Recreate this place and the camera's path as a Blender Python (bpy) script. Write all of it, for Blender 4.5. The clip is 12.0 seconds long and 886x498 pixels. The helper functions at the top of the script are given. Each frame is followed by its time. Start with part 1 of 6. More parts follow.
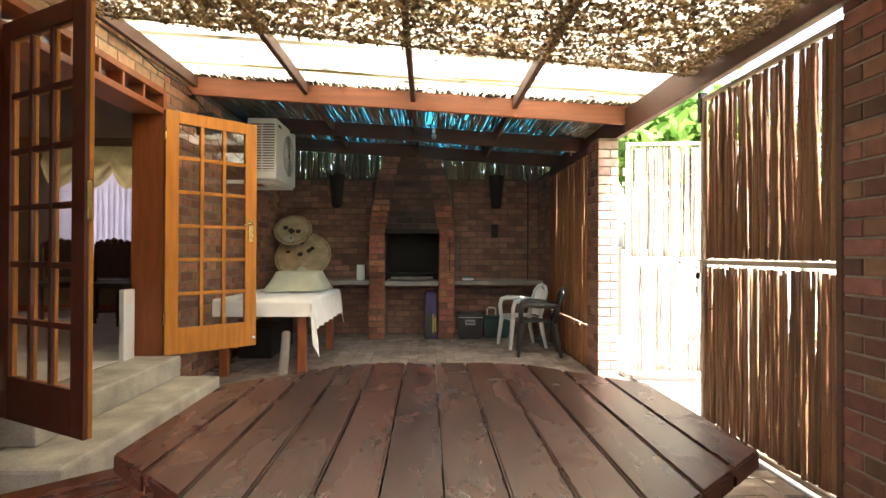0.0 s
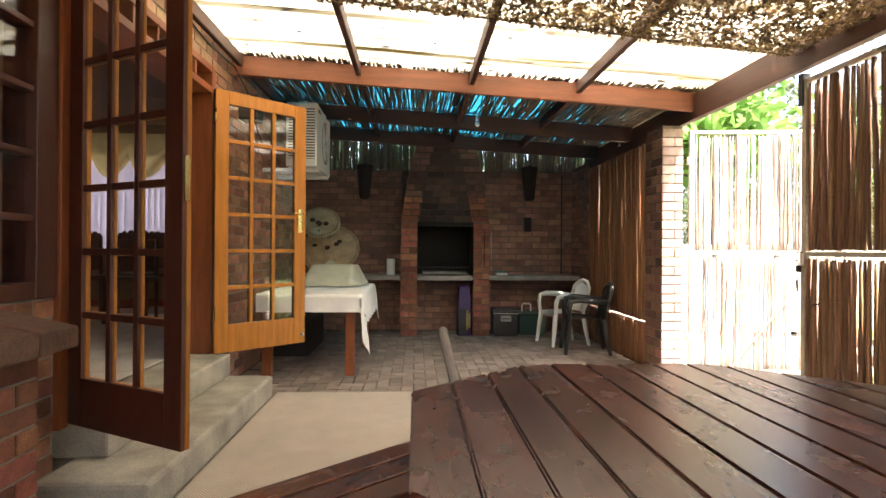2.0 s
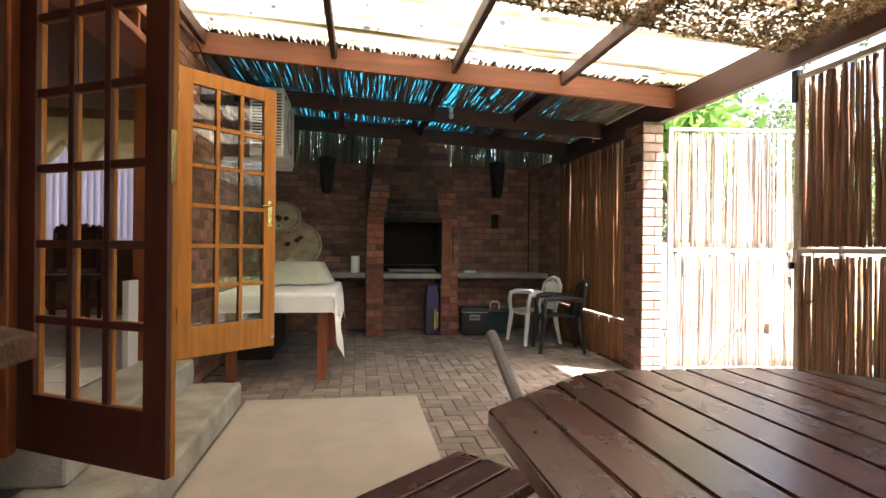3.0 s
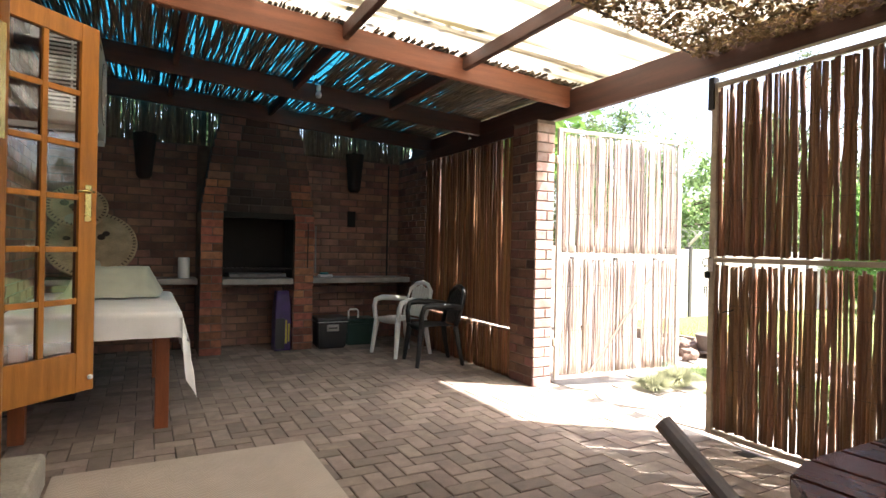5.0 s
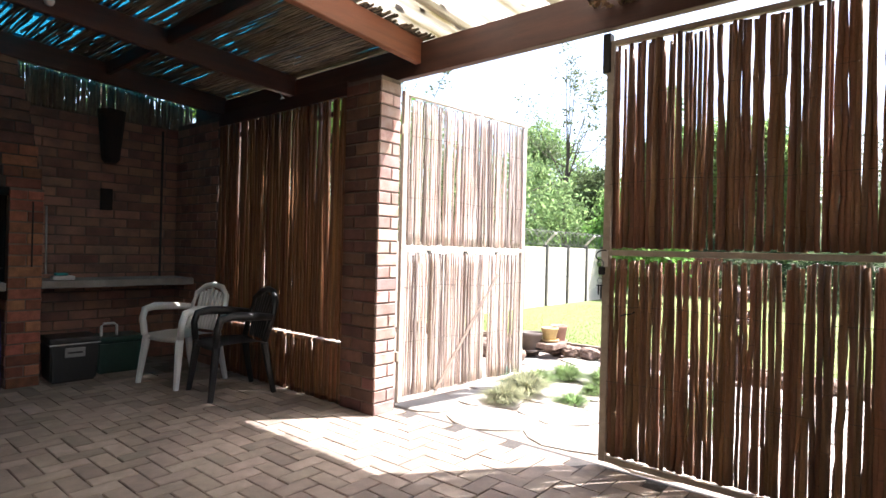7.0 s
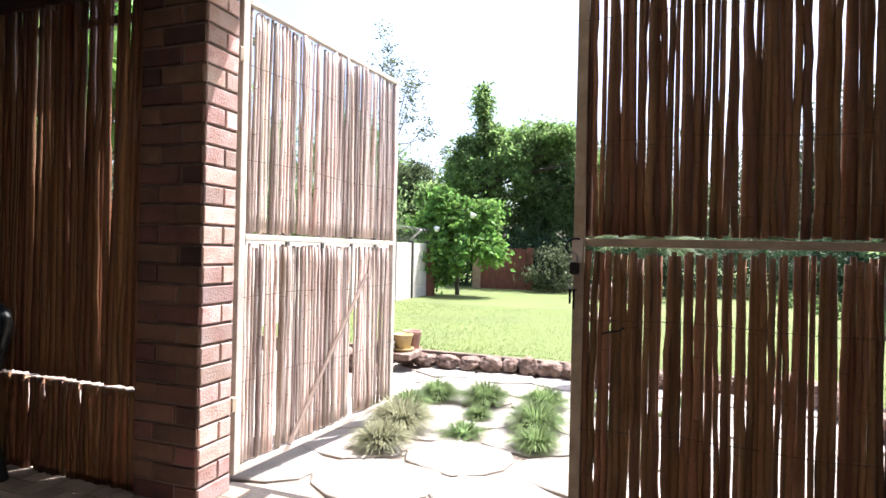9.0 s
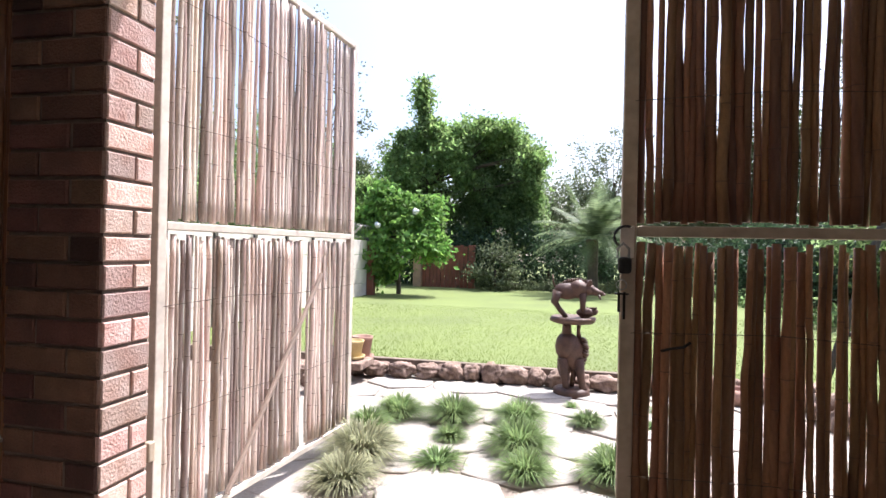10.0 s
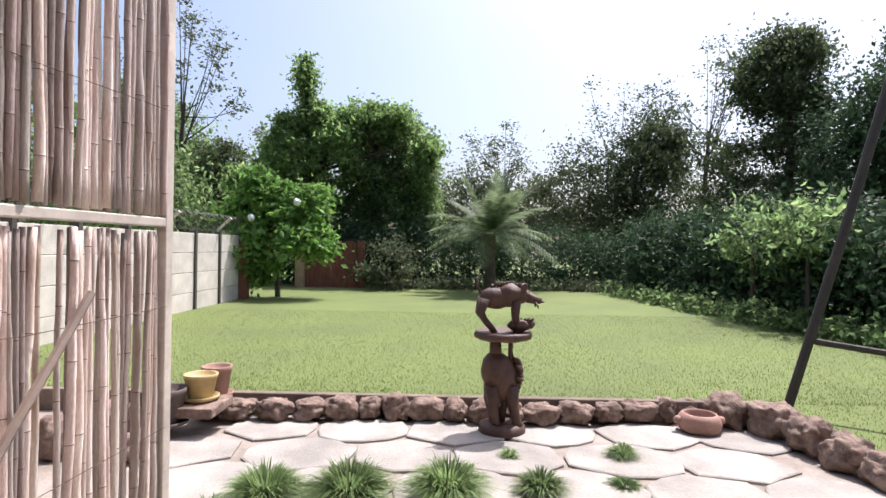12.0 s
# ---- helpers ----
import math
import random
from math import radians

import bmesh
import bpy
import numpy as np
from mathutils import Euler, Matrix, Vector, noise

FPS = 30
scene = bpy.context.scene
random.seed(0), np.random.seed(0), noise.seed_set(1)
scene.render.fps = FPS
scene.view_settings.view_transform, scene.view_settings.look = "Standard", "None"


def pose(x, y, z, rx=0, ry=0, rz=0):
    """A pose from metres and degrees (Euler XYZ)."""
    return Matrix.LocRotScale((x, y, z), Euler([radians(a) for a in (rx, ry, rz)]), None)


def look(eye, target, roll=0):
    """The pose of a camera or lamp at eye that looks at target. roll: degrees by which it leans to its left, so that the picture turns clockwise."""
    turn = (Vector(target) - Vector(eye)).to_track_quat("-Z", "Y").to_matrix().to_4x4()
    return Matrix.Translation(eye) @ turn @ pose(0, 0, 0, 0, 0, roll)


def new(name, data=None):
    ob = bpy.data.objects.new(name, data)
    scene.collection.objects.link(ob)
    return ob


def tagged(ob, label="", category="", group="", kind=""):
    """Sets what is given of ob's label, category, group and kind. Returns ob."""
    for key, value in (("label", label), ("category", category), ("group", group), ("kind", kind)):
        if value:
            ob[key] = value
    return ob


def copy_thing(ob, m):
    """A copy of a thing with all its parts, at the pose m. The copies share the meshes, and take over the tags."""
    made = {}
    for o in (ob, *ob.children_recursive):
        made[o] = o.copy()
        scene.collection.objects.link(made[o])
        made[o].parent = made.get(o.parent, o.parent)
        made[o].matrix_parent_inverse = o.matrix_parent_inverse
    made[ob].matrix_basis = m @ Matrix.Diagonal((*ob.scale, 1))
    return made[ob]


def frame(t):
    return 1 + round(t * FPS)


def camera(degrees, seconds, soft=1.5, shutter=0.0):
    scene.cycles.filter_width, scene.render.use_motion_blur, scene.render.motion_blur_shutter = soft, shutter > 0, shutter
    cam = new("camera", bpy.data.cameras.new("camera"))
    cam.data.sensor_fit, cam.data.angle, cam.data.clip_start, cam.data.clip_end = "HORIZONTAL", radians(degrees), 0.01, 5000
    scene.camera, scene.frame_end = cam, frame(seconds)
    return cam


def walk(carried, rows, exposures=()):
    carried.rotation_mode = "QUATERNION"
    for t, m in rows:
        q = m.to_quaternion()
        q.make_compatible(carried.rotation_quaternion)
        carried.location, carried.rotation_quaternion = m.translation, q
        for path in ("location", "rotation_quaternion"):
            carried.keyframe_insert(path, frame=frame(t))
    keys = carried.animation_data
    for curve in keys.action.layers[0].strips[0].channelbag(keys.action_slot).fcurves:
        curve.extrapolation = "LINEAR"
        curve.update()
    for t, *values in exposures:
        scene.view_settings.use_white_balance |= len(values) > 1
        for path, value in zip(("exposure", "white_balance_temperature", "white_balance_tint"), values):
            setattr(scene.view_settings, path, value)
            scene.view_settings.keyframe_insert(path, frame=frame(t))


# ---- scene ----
cam = camera(77.1, 12.0)
METRES, EYE, TILT, LEAN, TURN = 6.4, 1.19, 0.0, 0.0, -1.6
ROWS = [
    (0.0, 0.0, 0.0, 0.0, -0.0, 0.42, -0.19),
    (0.5, -0.0293, 0.0082, -0.0029, -0.2, 0.34, -0.28),
    (1.0, -0.0508, 0.0181, -0.0028, -0.35, 0.25, -0.34),
    (1.5, -0.075, 0.0321, -0.0053, -0.61, 0.15, -0.38),
    (2.0, -0.0984, 0.0448, -0.007, -1.29, 0.1, -0.4),
    (2.5, -0.123, 0.065, -0.011, -3.38, 0.05, -0.51),
    (3.0, -0.1434, 0.0854, -0.0103, -6.98, -0.02, -0.61),
    (5.0, -0.2113, 0.2214, -0.0027, -26.55, -0.06, -1.18),
    (5.5, -0.2136, 0.2662, -0.0041, -31.61, -0.03, -1.32),
    (6.0, -0.2039, 0.3092, -0.0069, -37.62, -0.02, -1.43),
    (6.5, -0.182, 0.3553, -0.0092, -43.44, 0.07, -1.48),
    (7.0, -0.1594, 0.3945, -0.0099, -48.53, 0.12, -1.43),
    (9.0, -0.0472, 0.5575, -0.015, -68.82, 0.13, -1.3),
    (9.5, -0.0133, 0.5909, -0.0175, -72.63, 0.1, -1.27),
    (10.0, 0.0235, 0.6191, -0.0186, -75.75, 0.08, -1.26),
    (10.5, 0.0698, 0.6378, -0.0195, -79.08, 0.04, -1.14),
    (11.0, 0.1149, 0.6529, -0.0183, -81.57, 0.02, -1.05),
    (11.5, 0.1645, 0.6651, -0.0178, -84.55, -0.03, -1.02),
    (12.0, 0.2143, 0.6696, -0.0195, -87.39, -0.1, -0.92),
]
EXPOSURES = [(0.0, 3.22, 7000, 8), (2.0, 3.05, 6900, 8), (3.0, 2.85, 6700, 9), (5.0, 2.52, 6450, 11), (6.0, 2.35, 6250, 12), (7.0, 2.05, 6100, 12), (9.0, 1.55, 6000, 14), (10.5, 1.07, 5980, 15), (12.0, 0.6, 6100, 16)]
walk(cam, [(t, pose(0, 0, EYE, TILT, LEAN, TURN) @ pose(METRES * x, METRES * y, METRES * z, 90 + pitch, roll, yaw)) for t, x, y, z, yaw, pitch, roll in ROWS], EXPOSURES)

# ---- world and sun ----
SUN_DIR = Vector((0.92, -0.72, 2.3)).normalized()
world = bpy.data.worlds.new("sky")
scene.world = world
world.use_nodes = True
sky = world.node_tree.nodes.new("ShaderNodeTexSky")
sky.sky_type, sky.sun_disc = "NISHITA", False
sky.sun_elevation = math.asin(SUN_DIR.z)
sky.sun_rotation = math.atan2(SUN_DIR.x, SUN_DIR.y)
sky.dust_density = 5.0
background = world.node_tree.nodes["Background"]
background.inputs["Strength"].default_value = 0.15
world.node_tree.links.new(sky.outputs[0], background.inputs["Color"])
sun = new("sun", bpy.data.lights.new("sun", "SUN"))
sun.data.energy, sun.data.angle, sun.data.color = 5.0, radians(0.6), (1.0, 0.96, 0.90)
sun.matrix_world = look(SUN_DIR * 40, (0, 0, 0))
# daylight entering by the dining room's window
day = new("window_daylight", bpy.data.lights.new("window_daylight", "AREA"))
day.data.shape, day.data.size, day.data.size_y, day.data.energy, day.data.color = "RECTANGLE", 2.2, 1.3, 8.5, (0.95, 0.95, 1.0)
day.matrix_world = look((-4.27, 8.36, 1.78), (-4.27, 6.0, 1.6))

# ---- materials ----
MATS = {}


def mat(name, color, rough=0.6, scale=8.0, vary=0.25, bump=0.15, metal=0.0, stretch=(1, 1, 1), piece=0.0, fine=60.0, second=None, translucent=0.0, spec=0.5):
    """A procedural surface: two scales of variation in colour, relief, and a change from piece to piece."""
    if name in MATS:
        return MATS[name]
    m = bpy.data.materials.new(name)
    m.use_nodes = True
    nt = m.node_tree
    n, l = nt.nodes, nt.links
    bsdf = n["Principled BSDF"]
    bsdf.inputs["Roughness"].default_value = rough
    bsdf.inputs["Metallic"].default_value = metal
    bsdf.inputs["Specular IOR Level"].default_value = spec
    tc = n.new("ShaderNodeTexCoord")
    mp = n.new("ShaderNodeMapping")
    mp.inputs["Scale"].default_value = stretch
    info = n.new("ShaderNodeObjectInfo")
    add = n.new("ShaderNodeVectorMath")
    add.operation = "MULTIPLY_ADD"
    l.new(info.outputs["Random"], add.inputs[0])
    add.inputs[1].default_value = (37, 53, 71)
    l.new(tc.outputs["Object"], add.inputs[2])
    l.new(add.outputs[0], mp.inputs["Vector"])
    big = n.new("ShaderNodeTexNoise")
    big.inputs["Scale"].default_value, big.inputs["Detail"].default_value = scale, 5
    small = n.new("ShaderNodeTexNoise")
    small.inputs["Scale"].default_value, small.inputs["Detail"].default_value = fine, 4
    for tex in (big, small):
        l.new(mp.outputs[0], tex.inputs["Vector"])
    ramp = n.new("ShaderNodeValToRGB")
    other = second or tuple(c * (1 - vary) for c in color)
    ramp.color_ramp.elements[0].position, ramp.color_ramp.elements[1].position = 0.32, 0.68
    ramp.color_ramp.elements[0].color = (*other, 1)
    ramp.color_ramp.elements[1].color = (*color, 1)
    l.new(big.outputs["Fac"], ramp.inputs["Fac"])
    grain = n.new("ShaderNodeMapRange")
    grain.inputs["To Min"].default_value, grain.inputs["To Max"].default_value = 1 - vary * 0.7, 1 + vary * 0.7
    l.new(small.outputs["Fac"], grain.inputs["Value"])
    hsv = n.new("ShaderNodeHueSaturation")
    l.new(ramp.outputs["Color"], hsv.inputs["Color"])
    if piece:
        island = n.new("ShaderNodeNewGeometry")
        mix = n.new("ShaderNodeMath")
        mix.operation = "ADD"
        l.new(island.outputs["Random Per Island"], mix.inputs[0])
        l.new(info.outputs["Random"], mix.inputs[1])
        frac = n.new("ShaderNodeMath")
        frac.operation = "FRACT"
        l.new(mix.outputs[0], frac.inputs[0])
        rng = n.new("ShaderNodeMapRange")
        rng.inputs["To Min"].default_value, rng.inputs["To Max"].default_value = 1 - piece, 1 + piece
        l.new(frac.outputs[0], rng.inputs["Value"])
        mul = n.new("ShaderNodeMath")
        mul.operation = "MULTIPLY"
        l.new(rng.outputs[0], mul.inputs[0])
        l.new(grain.outputs[0], mul.inputs[1])
        l.new(mul.outputs[0], hsv.inputs["Value"])
        hue = n.new("ShaderNodeMapRange")
        hue.inputs["To Min"].default_value, hue.inputs["To Max"].default_value = 0.5 - piece * 0.035, 0.5 + piece * 0.035
        sw = n.new("ShaderNodeMath")
        sw.operation = "MULTIPLY"
        sw.inputs[1].default_value = 7.31
        fr = n.new("ShaderNodeMath")
        fr.operation = "FRACT"
        l.new(frac.outputs[0], sw.inputs[0])
        l.new(sw.outputs[0], fr.inputs[0])
        l.new(fr.outputs[0], hue.inputs["Value"])
        l.new(hue.outputs[0], hsv.inputs["Hue"])
    else:
        l.new(grain.outputs[0], hsv.inputs["Value"])
    l.new(hsv.outputs[0], bsdf.inputs["Base Color"])
    rr = n.new("ShaderNodeMapRange")
    rr.inputs["To Min"].default_value, rr.inputs["To Max"].default_value = max(0.02, rough - 0.12), min(1, rough + 0.12)
    l.new(big.outputs["Fac"], rr.inputs["Value"])
    l.new(rr.outputs[0], bsdf.inputs["Roughness"])
    if bump:
        b = n.new("ShaderNodeBump")
        b.inputs["Strength"].default_value, b.inputs["Distance"].default_value = bump, 0.01
        l.new(small.outputs["Fac"], b.inputs["Height"])
        l.new(b.outputs[0], bsdf.inputs["Normal"])
    if translucent:
        tr = n.new("ShaderNodeBsdfTranslucent")
        l.new(hsv.outputs[0], tr.inputs["Color"])
        ms = n.new("ShaderNodeMixShader")
        ms.inputs[0].default_value = translucent
        l.new(bsdf.outputs[0], ms.inputs[1])
        l.new(tr.outputs[0], ms.inputs[2])
        l.new(ms.outputs[0], n["Material Output"].inputs["Surface"])
    MATS[name] = m
    return m


def glass_mat(name, color=(1, 1, 1), rough=0.0):
    m = bpy.data.materials.new(name)
    m.use_nodes = True
    nt = m.node_tree
    n, l = nt.nodes, nt.links
    n.remove(n["Principled BSDF"])
    gl, tr, mx, fr = n.new("ShaderNodeBsdfGlossy"), n.new("ShaderNodeBsdfTransparent"), n.new("ShaderNodeMixShader"), n.new("ShaderNodeLayerWeight")
    pw, ml = n.new("ShaderNodeMath"), n.new("ShaderNodeMath")
    pw.operation, ml.operation = "POWER", "MULTIPLY_ADD"
    pw.inputs[1].default_value, ml.inputs[1].default_value, ml.inputs[2].default_value = 4.0, 0.7, 0.045
    gl.inputs["Roughness"].default_value = rough
    tr.inputs["Color"].default_value = (*color, 1)
    fr.inputs["Blend"].default_value = 0.5
    l.new(fr.outputs["Facing"], pw.inputs[0])
    l.new(pw.outputs[0], ml.inputs[0])
    l.new(ml.outputs[0], mx.inputs[0])
    l.new(tr.outputs[0], mx.inputs[1])
    l.new(gl.outputs[0], mx.inputs[2])
    l.new(mx.outputs[0], n["Material Output"].inputs["Surface"])
    return m


BRICK = mat("brick_red", (0.29, 0.115, 0.068), 0.85, 18, 0.4, 0.6, piece=0.48, fine=140)
BRICK_SOOT = mat("brick_sooty", (0.33, 0.175, 0.125), 0.9, 5, 0.5, 0.5, piece=0.3, fine=140, second=(0.17, 0.104, 0.083))
# pier brick in two tones: sun paled into one face, shade into the other
BRICK_PIER_SUN = mat("brick_pier", (0.54, 0.40, 0.355), 0.85, 12, 0.35, 0.5, piece=0.42, fine=110, second=(0.41, 0.235, 0.19))
BRICK_PIER_SHADE = mat("brick_pier_shade", (0.12, 0.057, 0.041), 0.9, 10, 0.45, 0.5, piece=0.6, fine=140)
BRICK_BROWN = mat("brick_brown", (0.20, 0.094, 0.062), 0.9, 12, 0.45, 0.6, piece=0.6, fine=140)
BRICK_DUSK = mat("brick_dusky", (0.155, 0.082, 0.060), 0.92, 9, 0.5, 0.5, piece=0.45, fine=140, second=(0.09, 0.052, 0.042))
# house brick lightened for the light falling beyond the door
BRICK_HOUSE_LIT = mat("brick_house_lit", (0.38, 0.19, 0.12), 0.85, 14, 0.4, 0.6, piece=0.4, fine=140, second=(0.24, 0.11, 0.072))
BRICK_BLACK = mat("brick_black", (0.045, 0.03, 0.025), 0.95, 9, 0.4, 0.4, piece=0.5, fine=140)
BRICK_SMOKE = mat("brick_smoke", (0.085, 0.05, 0.04), 0.95, 9, 0.5, 0.5, piece=0.45, fine=140, second=(0.06, 0.036, 0.03))
# pale band over the transom, brightened for light from the roof sheets
BRICK_BAND_LIT = mat("brick_band_lit", (0.56, 0.36, 0.22), 0.85, 18, 0.3, 0.4, piece=0.3, fine=140)
MORTAR = mat("mortar", (0.30, 0.26, 0.22), 0.95, 14, 0.3, 0.5, fine=200)
MORTAR_DARK = mat("mortar_dark", (0.17, 0.125, 0.10), 0.95, 14, 0.4, 0.5, fine=200)
SOOT = mat("soot", (0.012, 0.011, 0.010), 0.95, 10, 0.4, 0.3)
PAVER = mat("paver", (0.285, 0.225, 0.182), 0.8, 12, 0.3, 0.4, piece=0.28, fine=160)
JOINT = mat("sand_joint", (0.06, 0.05, 0.045), 0.95, 20, 0.4, 0.3)
CONCRETE = mat("concrete", (0.45, 0.415, 0.335), 0.85, 4, 0.45, 0.3, fine=90)
COUNTER = mat("counter_concrete", (0.33, 0.31, 0.28), 0.7, 6, 0.35, 0.25, fine=110)
WOOD_DARK = mat("mahogany_paint", (0.085, 0.022, 0.0115), 0.38, 4, 0.4, 0.15, stretch=(8, 8, 0.8), fine=40)
WOOD_HONEY = mat("honey_varnish", (0.50, 0.195, 0.033), 0.32, 3, 0.3, 0.1, stretch=(9, 9, 0.7), fine=40, spec=0.28)
WOOD_RED = mat("red_stain", (0.30, 0.085, 0.025), 0.5, 3, 0.35, 0.15, stretch=(8, 8, 1), fine=40)
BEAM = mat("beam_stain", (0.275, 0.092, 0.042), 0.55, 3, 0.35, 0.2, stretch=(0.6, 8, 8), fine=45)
# beam stain darkened to hold the shade under the reed roof
BEAM_SHADE = mat("beam_shade", (0.075, 0.029, 0.02), 0.6, 3, 0.35, 0.2, stretch=(0.6, 8, 8), fine=45)
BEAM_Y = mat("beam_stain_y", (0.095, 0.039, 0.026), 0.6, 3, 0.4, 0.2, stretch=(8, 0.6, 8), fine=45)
TABLE_WOOD = mat("table_wood", (0.085, 0.026, 0.0145), 0.26, 2.2, 0.3, 0.07, stretch=(4, 0.8, 4), fine=30, piece=0.2, spec=0.36, second=(0.062, 0.018, 0.0105))
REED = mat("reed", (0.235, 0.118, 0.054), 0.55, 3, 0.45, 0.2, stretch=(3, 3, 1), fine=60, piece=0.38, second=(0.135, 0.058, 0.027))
# weathered reeds, paled further to hold the direct sun on the open gate
REED_GREY_SUN = mat("reed_weathered_sun", (0.62, 0.53, 0.475), 0.6, 3, 0.4, 0.3, stretch=(3, 3, 1), fine=60, piece=0.52, second=(0.37, 0.262, 0.212))
REED_ROOF = mat("reed_roof", (0.19, 0.14, 0.09), 0.65, 5, 0.5, 0.2, piece=0.4)
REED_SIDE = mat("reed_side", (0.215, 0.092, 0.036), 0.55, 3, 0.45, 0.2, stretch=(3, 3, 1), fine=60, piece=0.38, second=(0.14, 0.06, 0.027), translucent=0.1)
REED_JOINT = mat("reed_joint", (0.13, 0.075, 0.05), 0.7, 8, 0.4, 0.2, piece=0.3)
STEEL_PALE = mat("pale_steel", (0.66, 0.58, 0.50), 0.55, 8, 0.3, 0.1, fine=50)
MORTAR_BLACK = mat("mortar_black", (0.07, 0.058, 0.05), 0.95, 14, 0.4, 0.5, fine=200)
STEEL_TAN = mat("painted_steel", (0.42, 0.34, 0.25), 0.55, 8, 0.3, 0.1, fine=50)
SHEET = mat("fibreglass_sheet", (0.76, 0.71, 0.60), 0.5, 2.6, 0.2, 0.05, translucent=0.56, fine=14, stretch=(0.35, 3.2, 1), second=(0.10, 0.078, 0.034))
SHEET_BLUE = mat("blue_sheet", (0.009, 0.095, 0.15), 0.5, 2.5, 0.3, 0.05, translucent=0.8, fine=25)
NET = mat("camouflage_net", (0.30, 0.205, 0.10), 0.8, 6, 0.5, 0.1, piece=0.45, translucent=0.35)
RUG = mat("sisal_rug", (0.50, 0.425, 0.345), 0.95, 5, 0.15, 0.4, fine=220)
CLOTH = mat("white_cloth", (0.88, 0.87, 0.83), 0.85, 6, 0.1, 0.1, fine=200)
CLOTH_CREAM = mat("cream_cloth", (0.62, 0.62, 0.47), 0.85, 6, 0.15, 0.1, fine=200)
PLASTIC_W = mat("white_plastic", (0.78, 0.78, 0.76), 0.35, 6, 0.08, 0.02)
PLASTIC_B = mat("black_plastic", (0.018, 0.018, 0.018), 0.4, 6, 0.3, 0.02)
METAL_W = mat("white_enamel", (0.72, 0.73, 0.72), 0.4, 5, 0.12, 0.03)
GREY_METAL = mat("grey_metal", (0.30, 0.30, 0.29), 0.45, 8, 0.3, 0.08, metal=0.7)
BRASS = mat("brass", (0.75, 0.55, 0.22), 0.25, 8, 0.2, 0.05, metal=1.0)
GREEN_PL = mat("green_plastic", (0.012, 0.045, 0.035), 0.45, 6, 0.3, 0.03)
BLACK_IRON = mat("black_iron", (0.02, 0.019, 0.018), 0.6, 9, 0.4, 0.2, metal=0.5)
PLASTER = mat("interior_plaster", (0.25, 0.18, 0.125), 0.9, 3, 0.12, 0.1)
CEIL = mat("interior_ceiling", (0.17, 0.095, 0.055), 0.8, 3, 0.2, 0.1)
TILE = mat("floor_tile", (0.76, 0.71, 0.63), 0.35, 4, 0.12, 0.03)
BLIND = mat("vertical_blind", (0.60, 0.57, 0.63), 0.8, 4, 0.08, 0.05, translucent=0.35)
VALANCE = mat("gold_valance", (0.66, 0.53, 0.25), 0.55, 6, 0.25, 0.1, translucent=0.4)
FLAG = mat("flagstone", (0.37, 0.335, 0.295), 0.85, 3.2, 0.38, 0.35, piece=0.12, fine=70)
SOIL = mat("sandy_soil", (0.26, 0.205, 0.16), 0.95, 6, 0.4, 0.5, fine=60)
LAWN = mat("lawn_soil", (0.128, 0.165, 0.042), 0.95, 0.9, 0.25, 0.2, fine=22)
GRASS = mat("grass", (0.145, 0.188, 0.048), 0.8, 0.8, 0.2, 0.0, translucent=0.5, piece=0.10, spec=0.1)
ROCK = mat("rust_rock", (0.28, 0.20, 0.155), 0.95, 17, 0.5, 1.0, fine=40, second=(0.115, 0.072, 0.055))
CARVED = mat("carved_wood", (0.105, 0.052, 0.033), 0.6, 14, 0.45, 0.4, fine=70)
PRECAST = mat("precast_wall", (0.70, 0.64, 0.575), 0.9, 4, 0.25, 0.3)
CLAY = mat("terracotta", (0.36, 0.21, 0.16), 0.8, 8, 0.3, 0.2)
POT_Y = mat("yellow_pot", (0.50, 0.37, 0.16), 0.6, 8, 0.3, 0.1)
POT_D = mat("dark_pot", (0.12, 0.09, 0.075), 0.7, 8, 0.3, 0.1)
FENCE = mat("red_fence", (0.25, 0.085, 0.05), 0.8, 4, 0.35, 0.2)
BARK = mat("bark", (0.10, 0.075, 0.055), 0.9, 9, 0.4, 0.6)


def leafmat(name, color, trans=0.35, piece=0.4):
    return mat(name, color, 0.55, 1.2, 0.35, 0.0, translucent=trans, piece=piece, spec=0.22)


LEAF_DARK = leafmat("leaf_dark", (0.06, 0.105, 0.05), 0.4, 0.5)
LEAF_OLIVE = leafmat("leaf_olive", (0.115, 0.15, 0.068), 0.45, 0.5)
LEAF_MID = leafmat("leaf_mid", (0.23, 0.33, 0.135), 0.7, 0.45)
LEAF_BRIGHT = leafmat("leaf_bright", (0.20, 0.36, 0.085), 0.5)
LEAF_CREEP = leafmat("leaf_creeper", (0.26, 0.385, 0.135), 0.7)
LEAF_GREY = leafmat("leaf_grey", (0.15, 0.18, 0.095), 0.42)
LEAF_STRAW = leafmat("leaf_straw", (0.40, 0.41, 0.25), 0.5)
LEAF_TUFT = leafmat("leaf_tuft", (0.22, 0.305, 0.12), 0.55)
GLASS = glass_mat("pane_glass")


